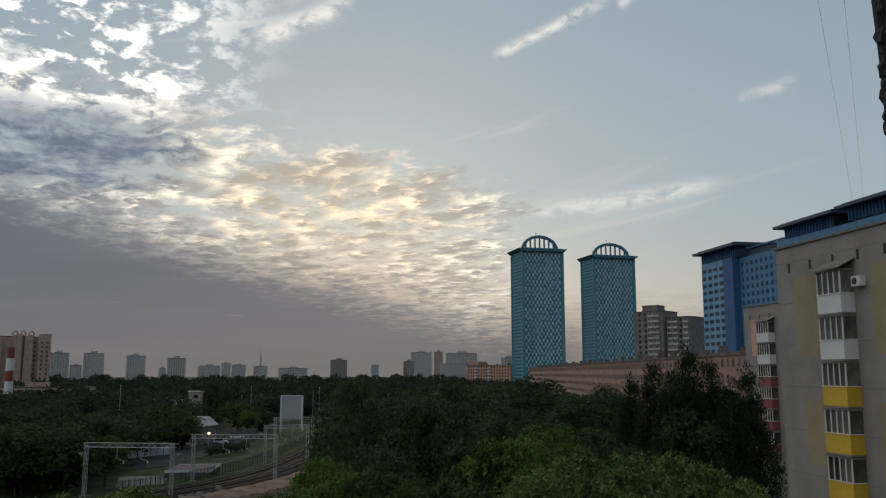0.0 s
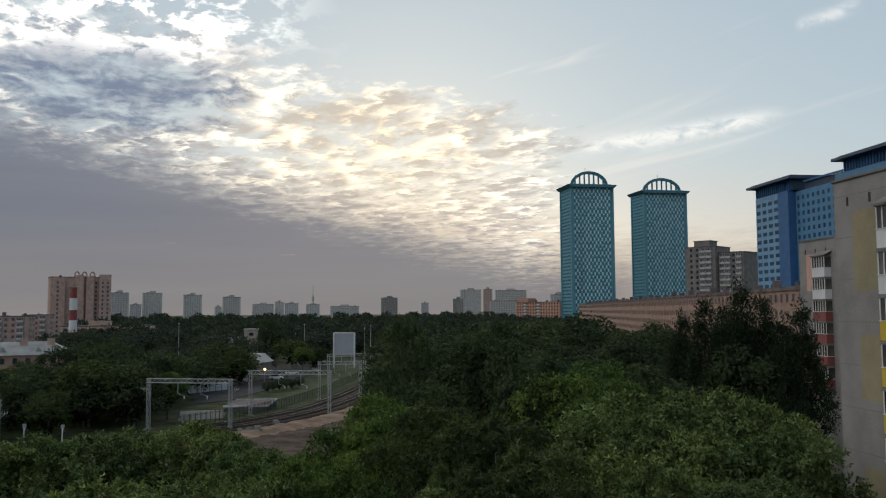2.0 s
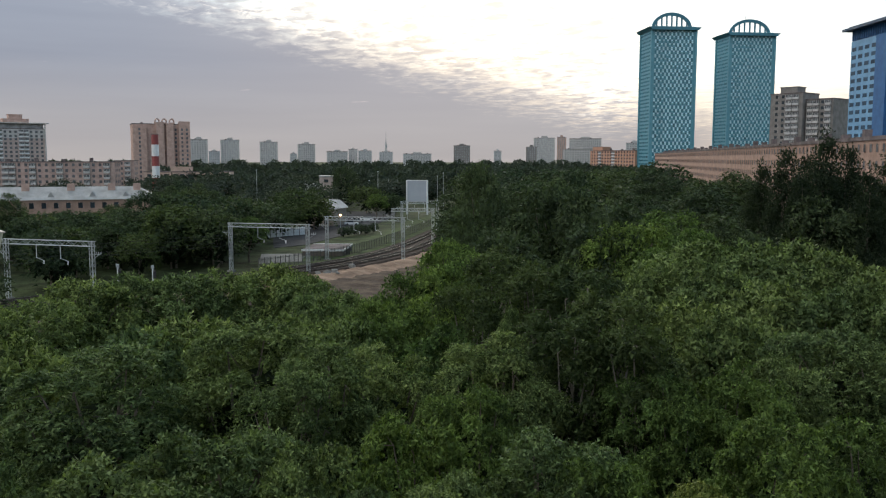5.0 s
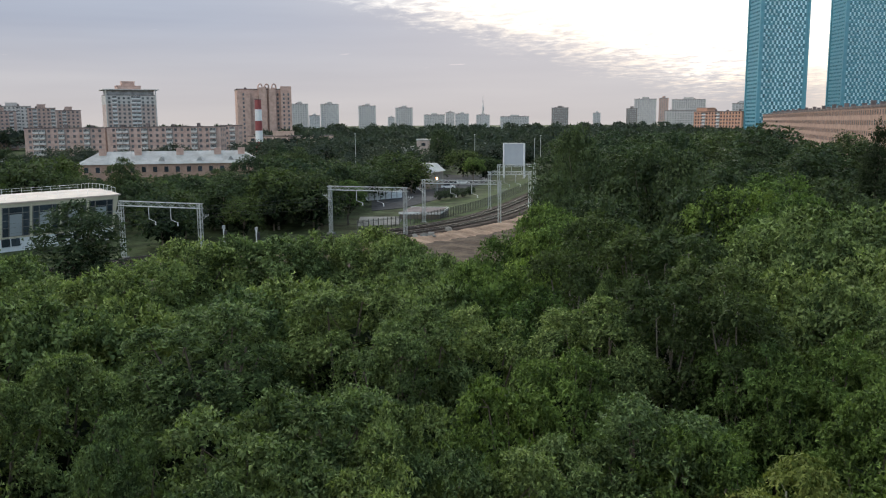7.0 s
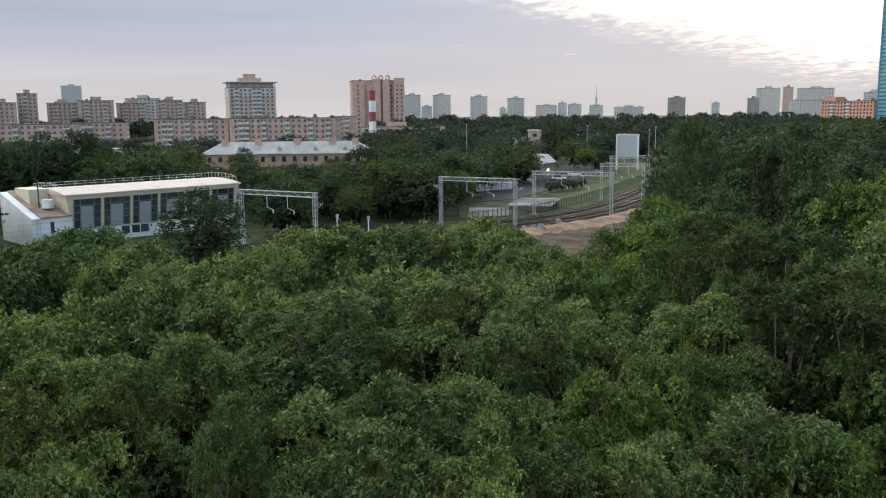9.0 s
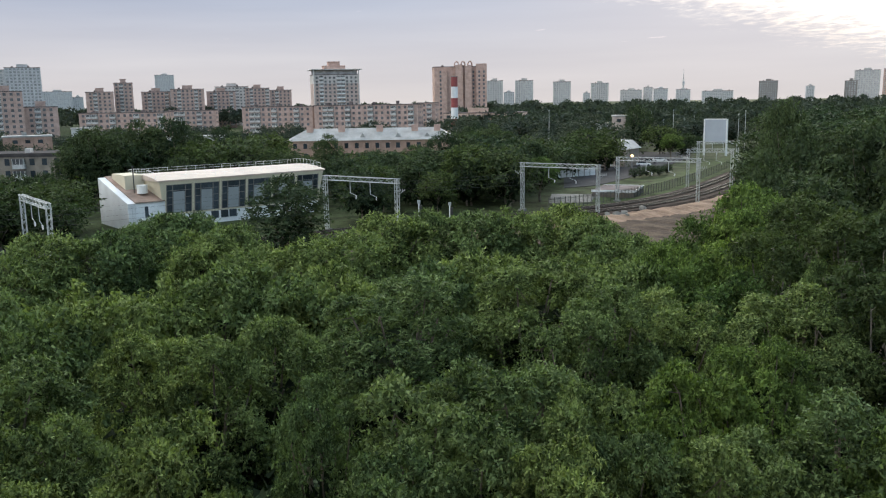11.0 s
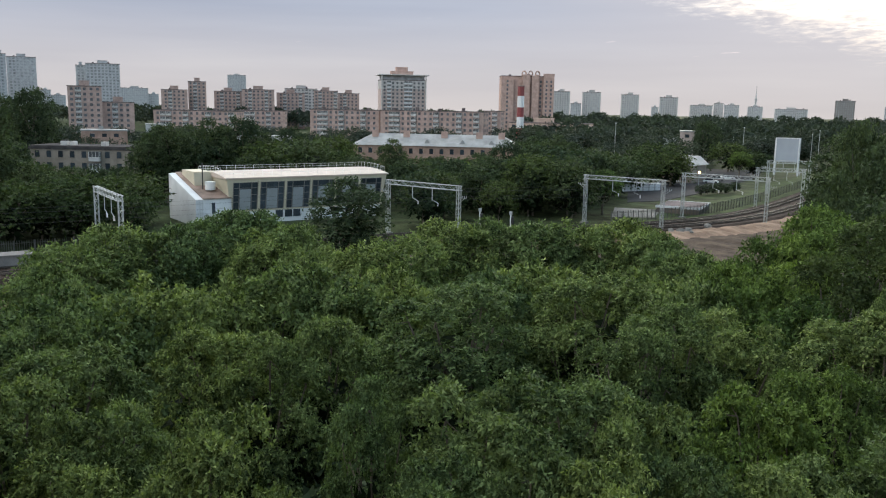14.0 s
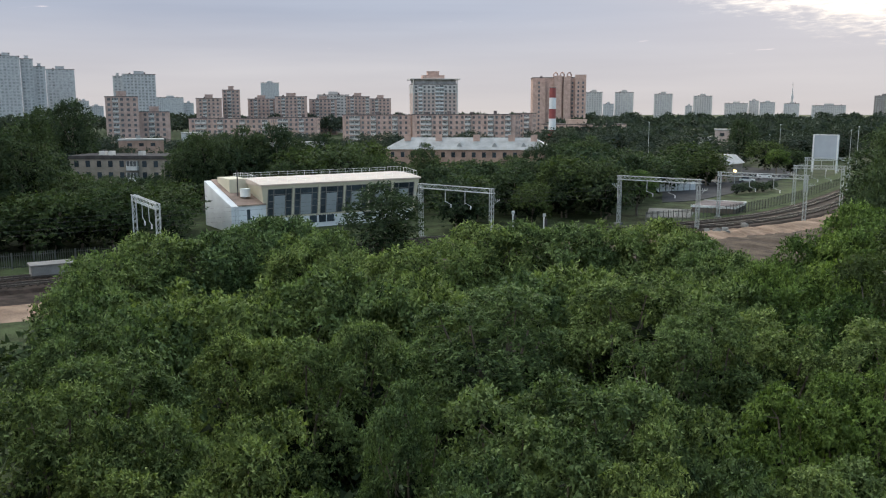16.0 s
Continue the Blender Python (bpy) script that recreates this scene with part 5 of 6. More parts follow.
def yard_lamp(az, d, h, on=True):
    p = away(az, d)
    l = thing("yard_lamp", "yard lamp glowing orange on a steel post" if on else "grey steel floodlight mast beside the railway", "lamp", pose(p.x, p.y, 0, 0, 0, az))
    bm = bmesh.new()
    bar(bm, (0, 0, -0.2), (0, 0, h), 0.12, 8, 0.07)
    bar(bm, (0, 0, h), (0, -0.9, h + 0.15), 0.05, 6)
    part("post", bm, STEEL, l)
    bm = bmesh.new()
    bar(bm, (0, -0.8, h + 0.1), (0, -0.8, h + 0.3), 0.35, 10, 0.12)
    head = part("shade", bm, STEEL, l)
    if on:
        g = bpy.data.materials.new("lamp_glow")
        g.use_nodes = True
        b = g.node_tree.nodes["Principled BSDF"]
        b.inputs["Emission Color"].default_value, b.inputs["Emission Strength"].default_value = (1.0, 0.42, 0.12, 1), 9.0
        bm = bmesh.new()
        bmesh.ops.create_icosphere(bm, subdivisions=2, radius=0.32, matrix=Matrix.Translation((0, -0.85, h - 0.15)))
        part("bulb", bm, g, head, "glowing orange bulb")


yard_lamp(15.15, 250, high(-3.75, 250))
for az, d, el in ((12.6, 330, -0.9), (11.9, 380, -1.4), (11.3, 420, -1.3), (14.0, 400, -1.0), (8.6, 360, -1.2), (8.2, 300, -1.0), (20.6, 300, -0.8), (13.2, 420, -1.5)):
    yard_lamp(az, d, max(5, high(el, d)), False)


def car(az, d, yaw, col, label):
    p = away(az, d)
    c = thing("parked_car", label, "car", pose(p.x, p.y, 0.02, 0, 0, yaw), "parked cars")
    bm = bmesh.new()
    prism(bm, [(-2.1, 0.3), (2.1, 0.3), (2.15, 0.7), (1.2, 0.9), (-1.9, 0.95), (-2.15, 0.7)], -0.85, 0.85)
    body = part("body", bm, col, c)
    bm = bmesh.new()
    prism(bm, [(-1.7, 0.95), (1.05, 0.92), (0.4, 1.42), (-1.3, 1.45)], -0.72, 0.72)
    part("cabin", bm, GLASS, body)
    for x in (-1.35, 1.35):
        for y in (-0.85, 0.85):
            bm = bmesh.new()
            bar(bm, (x, y - 0.1, 0.32), (x, y + 0.1, 0.32), 0.32, 14)
            part("wheel", bm, BLACK, c)


car(14.4, 262, 20, WHITE, "white car parked on the asphalt yard")
car(14.0, 272, 15, DARK_CONC, "dark grey car parked on the asphalt yard")
car(13.4, 280, 25, WHITE, "white car parked at the yard's far end")
for k, (az, d) in enumerate(((16.7, 148.5), (16.1, 148), (15.6, 150), (15.4, 147), (14.4, 157))):
    p = away(az, d)
    bm = bmesh.new()
    bmesh.ops.create_icosphere(bm, subdivisions=1, radius=0.42 + 0.1 * (k % 3))
    for v in bm.verts:
        v.co *= 1 + 0.8 * noise.noise(v.co * 2.1 + Vector((k, 0, 0)))
        v.co.x *= 1.5
    ob = new("rubble_block", mesh_of(bm, "rubble_block", CONC_SLAB))
    ob.matrix_basis = pose(p.x, p.y, 0.6, 0, 0, 40 * k)
    tagged(ob, "pale block of broken concrete on the sand", "rubble", "rubble on the sand")


# ---------------------------------------------------------------- the eye's own house
def own_house():
    h = thing("panel_apartment_house", "plain grey panel apartment house with a cluttered upper balcony", "apartment house", pose(0, 0, 0))
    bm = bmesh.new()
    box(bm, -45, 14, -13, -0.9, -1, 27.5)
    part("wall", bm, PLASTER, h)
    bm = bmesh.new()
    box(bm, -45.2, 14.2, -13.2, -0.7, 27.504, 27.8)
    part("roof_edge", bm, CONC_SLAB, h)
    # the neighbour's loggia that juts out, its dark edge hung with odds and ends
    p = away(-28.6, 5.2)
    z1 = high(23.4, 5.2)
    bm = bmesh.new()
    box(bm, p.x + 0.09, p.x + 3.5, -0.896, p.y - 0.02, -1, z1 - 0.03)
    loggia = part("loggia", bm, CREAM, h)
    bm = bmesh.new()
    box(bm, p.x, p.x + 0.07, p.y - 0.05, p.y, high(13.8, 5.2), z1)
    box(bm, p.x + 0.0, p.x + 3.5, p.y - 0.05, p.y, z1 - 0.06, z1)
    part("frame", bm, BLACK, loggia)
    bm = bmesh.new()
    bar(bm, (p.x - 0.035, p.y, z1), (p.x - 0.0, p.y, high(16.2, 5.2)), 0.022, 6)
    part("pole", bm, BLACK, loggia)
    g = random.Random(5)
    for k in range(18):
        z = z1 - (z1 - high(14.2, 5.2)) * (k + g.random()) / 18
        bm = bmesh.new()
        bmesh.ops.create_icosphere(bm, subdivisions=2, radius=0.02 + 0.02 * g.random())
        for v in bm.verts:
            v.co *= 1 + 0.6 * noise.noise(v.co * 40 + Vector((k, 0, 0)))
            v.co.z *= 1.7
        part("hung_object", bm, BLACK, loggia, at=pose(p.x - 0.01 + 0.02 * g.random(), p.y - 0.01, z))
    for x0, az in ((-1.1, -26.4), (-0.55, -26.9)):
        c = thing("cable", "thin dark cable strung between two roofs", "cable", Matrix(), "cables")
        bm = bmesh.new()
        e = away(az, 56, 29.1)
        bar(bm, (x0, -0.75, 27.79), e, 0.0035, 4)
        part("strand", bm, BLACK, c)


own_house()


# ---------------------------------------------------------------- trees
def leaves_mesh(name, base, axis, skin, length, width, rng, mat):
    """Leaves as small three-cornered blades from base along axis, turned towards the crown's skin."""
    n = len(base)
    side = np.cross(axis, skin + rng.normal(size=(n, 3)) * 0.5)
    side /= np.linalg.norm(side, axis=1, keepdims=True) + 1e-9
    ln = (length * rng.uniform(0.65, 1.25, n))[:, None]
    wd = (width * rng.uniform(0.7, 1.2, n))[:, None]
    v = np.stack([base - side * wd * 0.5, base + side * wd * 0.5 + axis * ln * 0.15, base + axis * ln - np.array([0, 0, 0.15]) * ln], 1).reshape(-1, 3)
    me = bpy.data.meshes.new(name)
    me.vertices.add(3 * n)
    me.vertices.foreach_set("co", v.ravel())
    me.loops.add(3 * n)
    me.loops.foreach_set("vertex_index", np.arange(3 * n, dtype=np.int32))
    me.polygons.add(n)
    me.polygons.foreach_set("loop_start", np.arange(0, 3 * n, 3, dtype=np.int32))
    me.polygons.foreach_set("loop_total", np.full(n, 3, dtype=np.int32))
    me.materials.append(mat)
    me.update(calc_edges=True)
    return me


def unit(a):
    return a / (np.linalg.norm(a, axis=1, keepdims=True) + 1e-9)


def skeleton(rng, height, cent, rad, bark):
    """Trunk and limbs that fork to the clumps of the crown."""
    bm = bmesh.new()
    r0 = 0.016 * height + 0.04
    pts = [Vector((0, 0, -0.3))] + [Vector((rng.normal() * 0.12 * k, rng.normal() * 0.12 * k, height * 0.82 * k / 5)) for k in range(1, 6)]
    for k in range(5):
        bar(bm, pts[k], pts[k + 1], r0 * (1 - 0.17 * k), 7, r0 * (1 - 0.17 * (k + 1)))
    for c, r in zip(cent, rad):
        k = min(4, max(1, int(5 * (c[2] * 0.6) / (height * 0.82))))
        s = pts[k]
        mid = s.lerp(Vector(c), 0.55) + Vector((0, 0, 0.2))
        bar(bm, s, mid, r0 * 0.4, 5, r0 * 0.24)
        bar(bm, mid, Vector(c), r0 * 0.24, 5, r0 * 0.1)
        for j in range(2):
            bar(bm, Vector(c), Vector(c) + Vector(rng.normal(size=3)) * r * 0.5, r0 * 0.1, 3, 0.01)
    return mesh_of(bm, "trunk", bark)


def tree_kind(seed, height, radius, sprays, per, leaf, mat, bark, shape="round", droop=0.25, low=0.3, clumps=40, lump=1.0, core=LEAF_CORE_SHADE):
    """One tree: trunk and limbs, and a crown of leafy clumps set over an uneven dome, with leaves deep inside coloured
    dark for the shade there. Returns its three meshes.
    """
    rng = np.random.default_rng(seed)
    rz = height * (1 - low) / 2
    cz = height - rz
    k = np.arange(clumps)
    zz = 1.0 - 1.5 * (k + 0.5) / clumps
    turn = k * 2.399963 + rng.uniform(-0.4, 0.4, clumps)
    if shape == "cone":
        flat_r = radius * (0.12 + 0.88 * (1 - zz) / 1.5)
    else:
        flat_r = radius * np.sqrt(np.maximum(0.03, 1 - np.abs(zz) ** 3.0))
    reach = 0.74 + 0.2 * np.sin(turn * 1.0 + seed) * np.cos(turn * 2.0 + 2 * seed) + rng.uniform(-0.12, 0.12, clumps)
    cent = np.stack([np.cos(turn) * flat_r * reach, np.sin(turn) * flat_r * reach, cz + zz * rz * (0.84 + rng.uniform(-0.13, 0.1, clumps))], 1)
    rad = lump * radius * 1.25 / math.sqrt(clumps) * rng.uniform(0.62, 1.45, clumps)
    if shape == "cone":
        rad *= 0.55 + 0.6 * (1 - zz) / 1.5
    cent[:, 2] *= height * 0.97 / np.max(cent[:, 2] + rad * 0.85)
    mid = np.array([0, 0, cz - 0.25 * rz])
    outward = unit(cent - mid)
    pick = rng.choice(clumps, sprays, p=rad ** 2 / np.sum(rad ** 2))
    u = unit(rng.normal(size=(sprays, 3)) + outward[pick] * 1.0 + np.array([0, 0, 0.35]))
    start = cent[pick] + u * (rad[pick] * rng.uniform(0.55, 1.0, sprays) ** 0.5)[:, None] * np.array([1, 1, 0.9])
    aim = unit(u + rng.normal(size=(sprays, 3)) * 0.3 + np.array([0, 0, 0.3]))
    twig = leaf[0] * 3.0
    base, axis, skin = [], [], []
    for i in range(per):
        f = (i + 0.6) / per
        p = start + aim * (twig * f) + np.array([0, 0, -droop * twig]) * f * f
        p = p + rng.normal(size=p.shape) * leaf[0] * 0.28
        base.append(p)
        axis.append(unit(aim * 0.45 + rng.normal(size=p.shape) * 0.6 + np.array([0, 0, -droop])))
        skin.append(unit(u + np.array([0, 0, 0.5])))
    crown = leaves_mesh("crown", np.concatenate(base), np.concatenate(axis), np.concatenate(skin), leaf[0], leaf[1], rng, mat)
    # large dark leaves deep inside, painted as the shade between the clumps
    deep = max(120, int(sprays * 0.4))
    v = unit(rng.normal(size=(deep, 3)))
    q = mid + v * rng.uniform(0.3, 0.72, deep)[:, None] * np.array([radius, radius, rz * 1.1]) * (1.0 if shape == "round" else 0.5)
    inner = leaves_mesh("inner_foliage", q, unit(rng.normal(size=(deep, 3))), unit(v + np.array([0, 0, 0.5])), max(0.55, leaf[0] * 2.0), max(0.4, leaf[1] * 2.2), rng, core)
    few = rng.permutation(clumps)[:12 if leaf[0] < 0.35 else 5]
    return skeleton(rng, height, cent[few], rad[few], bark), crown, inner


def tree(kind, name, label, x, y, height, turn, wide=1.0, z=0.0, group="", ref=1.0):
    t = new(name)
    s = height / ref
    t.matrix_basis = pose(x, y, z - 0.1, 0, 0, turn) @ Matrix.Diagonal((s * wide, s * wide, s, 1))
    tagged(t, label, "tree", group)
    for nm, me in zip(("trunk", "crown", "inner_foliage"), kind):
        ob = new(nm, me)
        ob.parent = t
    return t


# kinds: near ones finely leaved, far ones coarser
K_NEAR = [tree_kind(11 + k, 13.5, 2.6, 2300, 12, (0.165, 0.09), LEAF_WILLOW, BARK, clumps=(34, 42, 30)[k]) for k in range(3)]
K_MAPLE = [tree_kind(31 + k, 13.5, 2.8, 2100, 12, (0.185, 0.112), LEAF_MAPLE, BARK, clumps=38) for k in range(2)]
K_MID = [tree_kind(51 + k, 12.0, 3.2, 1350, 9, (0.29, 0.163), LEAF_WILLOW, BARK, clumps=(40, 48, 34)[k]) for k in range(3)]
K_MIDG = [tree_kind(61 + k, 14.0, 3.6, 1500, 9, (0.3, 0.175), LEAF_MAPLE, BARK, clumps=40) for k in range(2)]
K_DARK = [tree_kind(71 + k, 16.0, 3.9, 900, 6, (0.52, 0.295), LEAF_DARK, BARK, clumps=30, low=0.12, lump=1.1) for k in range(3)]
K_POPLAR = [tree_kind(81 + k, 22.0, 4.0, 1700, 7, (0.42, 0.21), LEAF_PINE, BARK, "cone", 0.05, 0.12, 44, 1.25) for k in range(2)]
K_BIRCH = [tree_kind(91, 14.0, 2.4, 2400, 11, (0.15, 0.075), LEAF_BIRCH, BARK_PALE, droop=0.9, clumps=30)]
K_WOOD = [tree_kind(131 + k, 12.0, 4.0, 400, 5, (0.73, 0.47), (LEAF_DARK, LEAF_WOOD, LEAF_DARK)[k], BARK, clumps=24, low=0.08, lump=1.1) for k in range(3)]
K_WOOD.append(tree_kind(141, 12.0, 4.0, 400, 5, (0.73, 0.47), LEAF_MID, BARK, clumps=24, low=0.08, lump=1.1))
# far trees, their leaf colour greyed to imitate haze
K_FAR = [tree_kind(101 + k, 14.0, 4.2, 200, 5, (0.95, 0.62), LEAF_FAR_HAZE, BARK, clumps=16, low=0.1, lump=1.1) for k in range(3)]


def blocked(x, y):
    """Railway, yard and houses, where no tree stands."""
    best = 1e9
    for k in range(61):
        p, _ = line_at(9 * k / 60)
        best = min(best, (p.x - x) ** 2 + (p.y - y) ** 2)
    return best < 14.5 ** 2


rng = random.Random(17)


def scatter(kinds, name, label, az_lo, az_hi, d_lo, d_hi, gap, tall, ref, group, wide=1.0, skip=None, low=0.84):
    """Trees in rows across a sector, jittered; tall: a function of bearing and distance."""
    d = d_lo
    while d <= d_hi:
        step = math.degrees(gap / d)
        az = az_lo + step * rng.random()
        while az <= az_hi:
            a, dd = az + step * rng.uniform(-0.25, 0.25), d + gap * rng.uniform(-0.3, 0.3)
            p = away(a, dd)
            if not (skip and skip(a, dd)):
                h = tall(a, dd) * rng.uniform(low, 1.1)
                tree(rng.choice(kinds), name, label, p.x, p.y, h, rng.uniform(0, 360), wide * rng.uniform(0.9, 1.12), group=group, ref=ref)
            az += step
        d += gap * 0.85


def clear_line(a, d):
    p = away(a, d)
    return blocked(p.x, p.y)


def stand(kinds, name, label, rows, group, ref, radius, rise=0.2):
    """Single trees: bearing, fall of the sight line to the top, height, crown radius; the fall and the height give the distance."""
    for az, fall, h, r in rows:
        p = away(az, (H - h) / math.tan(radians(fall)))
        tree(rng.choice(kinds), name, label, p.x, p.y, h + rise, rng.uniform(0, 360), 0.98 * r / radius * ref / h, group=group, ref=ref)


WILLOW = "bushy green willow-leaved tree in a dense stand"
# the front rows below the window
stand(K_NEAR, "willow_tree", WILLOW, [(47.5, 20.8, 13.2, 1.9), (36.5, 19.1, 13.2, 1.5), (29.4, 19.2, 13.4, 2.5), (23.0, 18.5, 13.4, 2.5), (18.2, 19.8, 13.2, 1.8), (26.2, 22.4, 13.2, 2.0), (20.0, 24.0, 13.0, 1.8),
                                      (60.7, 17.2, 13.0, 2.3), (54.5, 19.5, 12.6, 1.9), (32.5, 24.5, 12.6, 1.7), (14.6, 22.6, 12.4, 1.8), (51.0, 23.5, 12.0, 1.8), (57.0, 22.0, 12.0, 2.0), (62.0, 25.0, 11.5, 2.0)],
      "near stand", 13.5, 2.6, 0.45)
stand(K_NEAR, "willow_tree", WILLOW, [(55.9, 15.6, 12.9, 2.6), (48.0, 15.0, 12.8, 2.2), (43.5, 15.3, 12.9, 2.2), (39.4, 14.6, 13.0, 2.1), (30.8, 12.2, 13.3, 3.3),
                                      (21.0, 11.2, 13.2, 3.2), (16.4, 13.1, 13.0, 2.4), (11.9, 13.1, 12.8, 2.4), (18.9, 14.6, 12.6, 2.2), (58.4, 13.7, 12.6, 2.2)],
      "near stand", 13.5, 2.6, 0.45)
stand(K_MID, "willow_tree", WILLOW, [(56.9, 12.3, 12.4, 2.6), (54.6, 12.9, 12.4, 2.6), (51.3, 11.9, 12.5, 2.8), (47.2, 12.0, 12.4, 2.7), (42.8, 11.3, 12.5, 2.9), (38.8, 11.6, 12.3, 2.6), (35.6, 11.4, 12.3, 2.7), (25.6, 10.9, 12.4, 2.9), (28.2, 11.6, 12.2, 2.5), (17.4, 11.0, 12.3, 2.7), (14.2, 11.6, 12.2, 2.5)],
      "near stand", 12.0, 3.2, 0.45)
# the ridge towards the railway
stand(K_MID, "willow_tree", WILLOW, [(57.4, 10.4, 11.4, 2.4), (56.0, 8.9, 11.6, 3.0), (53.3, 8.1, 11.8, 3.3), (49.7, 8.2, 11.6, 3.1), (46.3, 7.3, 11.9, 3.3), (44.6, 7.4, 11.8, 3.0), (42.2, 8.3, 11.6, 2.8), (43.6, 8.6, 11.4, 2.9), (40.6, 9.7, 11.2, 2.7), (37.4, 9.7, 11.5, 3.0), (34.6, 8.9, 11.6, 3.1), (31.6, 7.9, 11.8, 3.2), (28.6, 7.7, 11.8, 3.1),
                                     (25.6, 7.9, 11.8, 3.1), (22.6, 7.7, 11.8, 3.1), (19.6, 7.4, 12.0, 3.2), (17.6, 8.3, 11.4, 2.6), (16.1, 8.9, 11.5, 2.4), (14.9, 9.6, 11.4, 2.5), (13.7, 10.0, 11.5, 2.3)],
      "near stand", 12.0, 3.2, 0.45)
MAPLE = "broad bright green maple tree"
stand(K_MAPLE, "maple_tree", MAPLE, [(10.6, 17.3, 13.0, 2.0), (6.4, 15.0, 12.6, 2.0), (-3.4, 19.4, 12.8, 2.0), (-11.7, 13.2, 13.0, 2.3), (-14.5, 16.5, 12.6, 2.2), (-19.0, 15.6, 12.4, 2.2), (-8.6, 15.0, 12.4, 2.0), (-6.0, 13.6, 12.8, 2.2), (-17.0, 20.5, 12.2, 2.2)],
      "maple stand", 13.5, 2.8)
stand(K_NEAR, "willow_tree", "pale grey-green willow-leaved tree with a round crown", [(0.6, 17.8, 13.2, 2.5), (10.2, 21.8, 12.8, 1.9), (5.4, 21.0, 12.2, 2.0), (4.6, 12.0, 13.4, 2.9), (2.6, 13.0, 13.0, 2.3), (3.9, 10.2, 13.9, 1.2), (-16.6, 10.5, 13.4, 3.0), (-19.0, 11.4, 13.0, 2.7), (-14.0, 12.6, 12.8, 2.2)], "maple stand", 13.5, 2.6)
stand(K_MID, "willow_tree", "pale grey-green willow-leaved tree with a round crown", [(-8.8, 5.6, 15.0, 3.9), (-11.6, 5.7, 14.9, 3.6), (-14.3, 5.5, 15.0, 3.6), (-17.0, 6.0, 14.8, 3.4), (-18.6, 7.4, 14.0, 3.0), (-10.0, 7.2, 14.0, 3.3), (-6.4, 7.0, 14.0, 3.2), (-13.0, 8.2, 13.6, 3.0), (-16.0, 8.4, 13.4, 2.9), (-7.6, 9.6, 13.2, 2.8), (-10.8, 10.2, 13.2, 2.8)], "maple stand", 12.0, 3.2)
stand(K_MIDG, "maple_tree", MAPLE, [(-6.6, 3.6, 15.6, 4.4), (-4.0, 4.5, 15.2, 3.6), (7.9, 5.7, 14.6, 2.7), (10.7, 7.9, 13.0, 2.3), (12.8, 9.7, 12.2, 2.2), (8.6, 7.6, 13.4, 2.6), (8.2, 9.4, 13.0, 2.6), (6.6, 6.8, 14.2, 2.6), (-8.4, 4.9, 15.2, 3.4), (12.2, 11.2, 12.4, 2.2), (9.8, 10.4, 12.6, 2.2), (8.2, 11.6, 12.6, 2.4)], "maple stand", 14.0, 3.6)
# dark trees between and behind them
K_PALE = tree_kind(97, 17.0, 3.0, 1700, 8, (0.25, 0.15), LEAF_MID, BARK_MID, clumps=34, low=0.2, lump=0.85)
stand([K_PALE], "slender_tree", "slender dark-leaved tree with a pale trunk", [(-3.2, 9.2, 14.8, 2.5), (-1.0, 7.4, 15.2, 2.6), (1.4, 7.0, 15.2, 2.6), (4.8, 6.2, 15.4, 2.6), (6.4, 8.6, 14.4, 2.3), (-5.0, 11.0, 14.2, 2.2), (0.0, 10.6, 14.2, 2.2)], "slender trees", 17.0, 3.0)
stand(K_DARK, "tall_tree", "tall dark green broad-leaved tree", [(5.8, 0.7, 19.4, 2.2), (4.6, 2.2, 17.4, 2.6), (3.0, 4.2, 14.9, 3.3), (-0.4, 1.25, 18.7, 3.3), (1.2, 2.1, 17.6, 3.0), (-1.8, 2.5, 17.2, 3.2), (6.8, 4.0, 15.4, 2.2), (-3.0, 3.6, 16.2, 3.4), (4.2, 5.4, 14.4, 3.0)], "tall stand", 16.0, 3.9)
scatter(K_DARK, "tall_tree", "tall dark green broad-leaved tree", -19.5, -4.0, 84, 116, 11.5, lambda a, d: 17.6 if a < -10 else 15.4, 16.0, "tall stand", 1.0, clear_line, 0.74)
for az, d, h in ((-16.05, 98, 22.9), (-13.76, 100, 21.0), (-19.6, 96, 20.8), (-17.3, 101, 21.2), (-15.0, 102, 20.4), (-12.4, 104, 19.8), (-18.4, 92, 19.4), (-14.6, 94, 19.0)):
    p = away(az, d)
    tree(rng.choice(K_POPLAR), "poplar_tree", "tall dark pointed tree in front of the brick row", p.x, p.y, h * 1.03, rng.uniform(0, 360), 0.72, group="poplars", ref=22.0)
p = away(-8.4, 20.5)
tree(K_BIRCH[0], "birch_tree", "pale yellow-green weeping birch", p.x, p.y, 13.0, 40, 1.0, ref=14.0)
# low undergrowth trees that close the gaps
scatter(K_WOOD[:2], "understorey_tree", "low dark understorey tree between taller ones", -19, 61, 24, 62, 9.5, lambda a, d: 8.4, 12.0, "understorey", 1.0, lambda a, d: clear_line(a, d) or a < -12 and d > 46)


# woods over the railway
def over(a, d):
    p = away(a, d)
    if blocked(p.x, p.y):
        return True
    if 34.8 < a < 52 and 138 < d < 178:
        return True
    if 26 < a < 39 and 228 < d < 288:
        return True
    if 51 < a < 59 and 215 < d < 250:
        return True
    if 9 < a < 22.4 and 150 < d < 262:
        return True
    if 10 < a < 16 and d < 335 or 7.4 < a < 11.6 and d < 330:
        return True
    return False


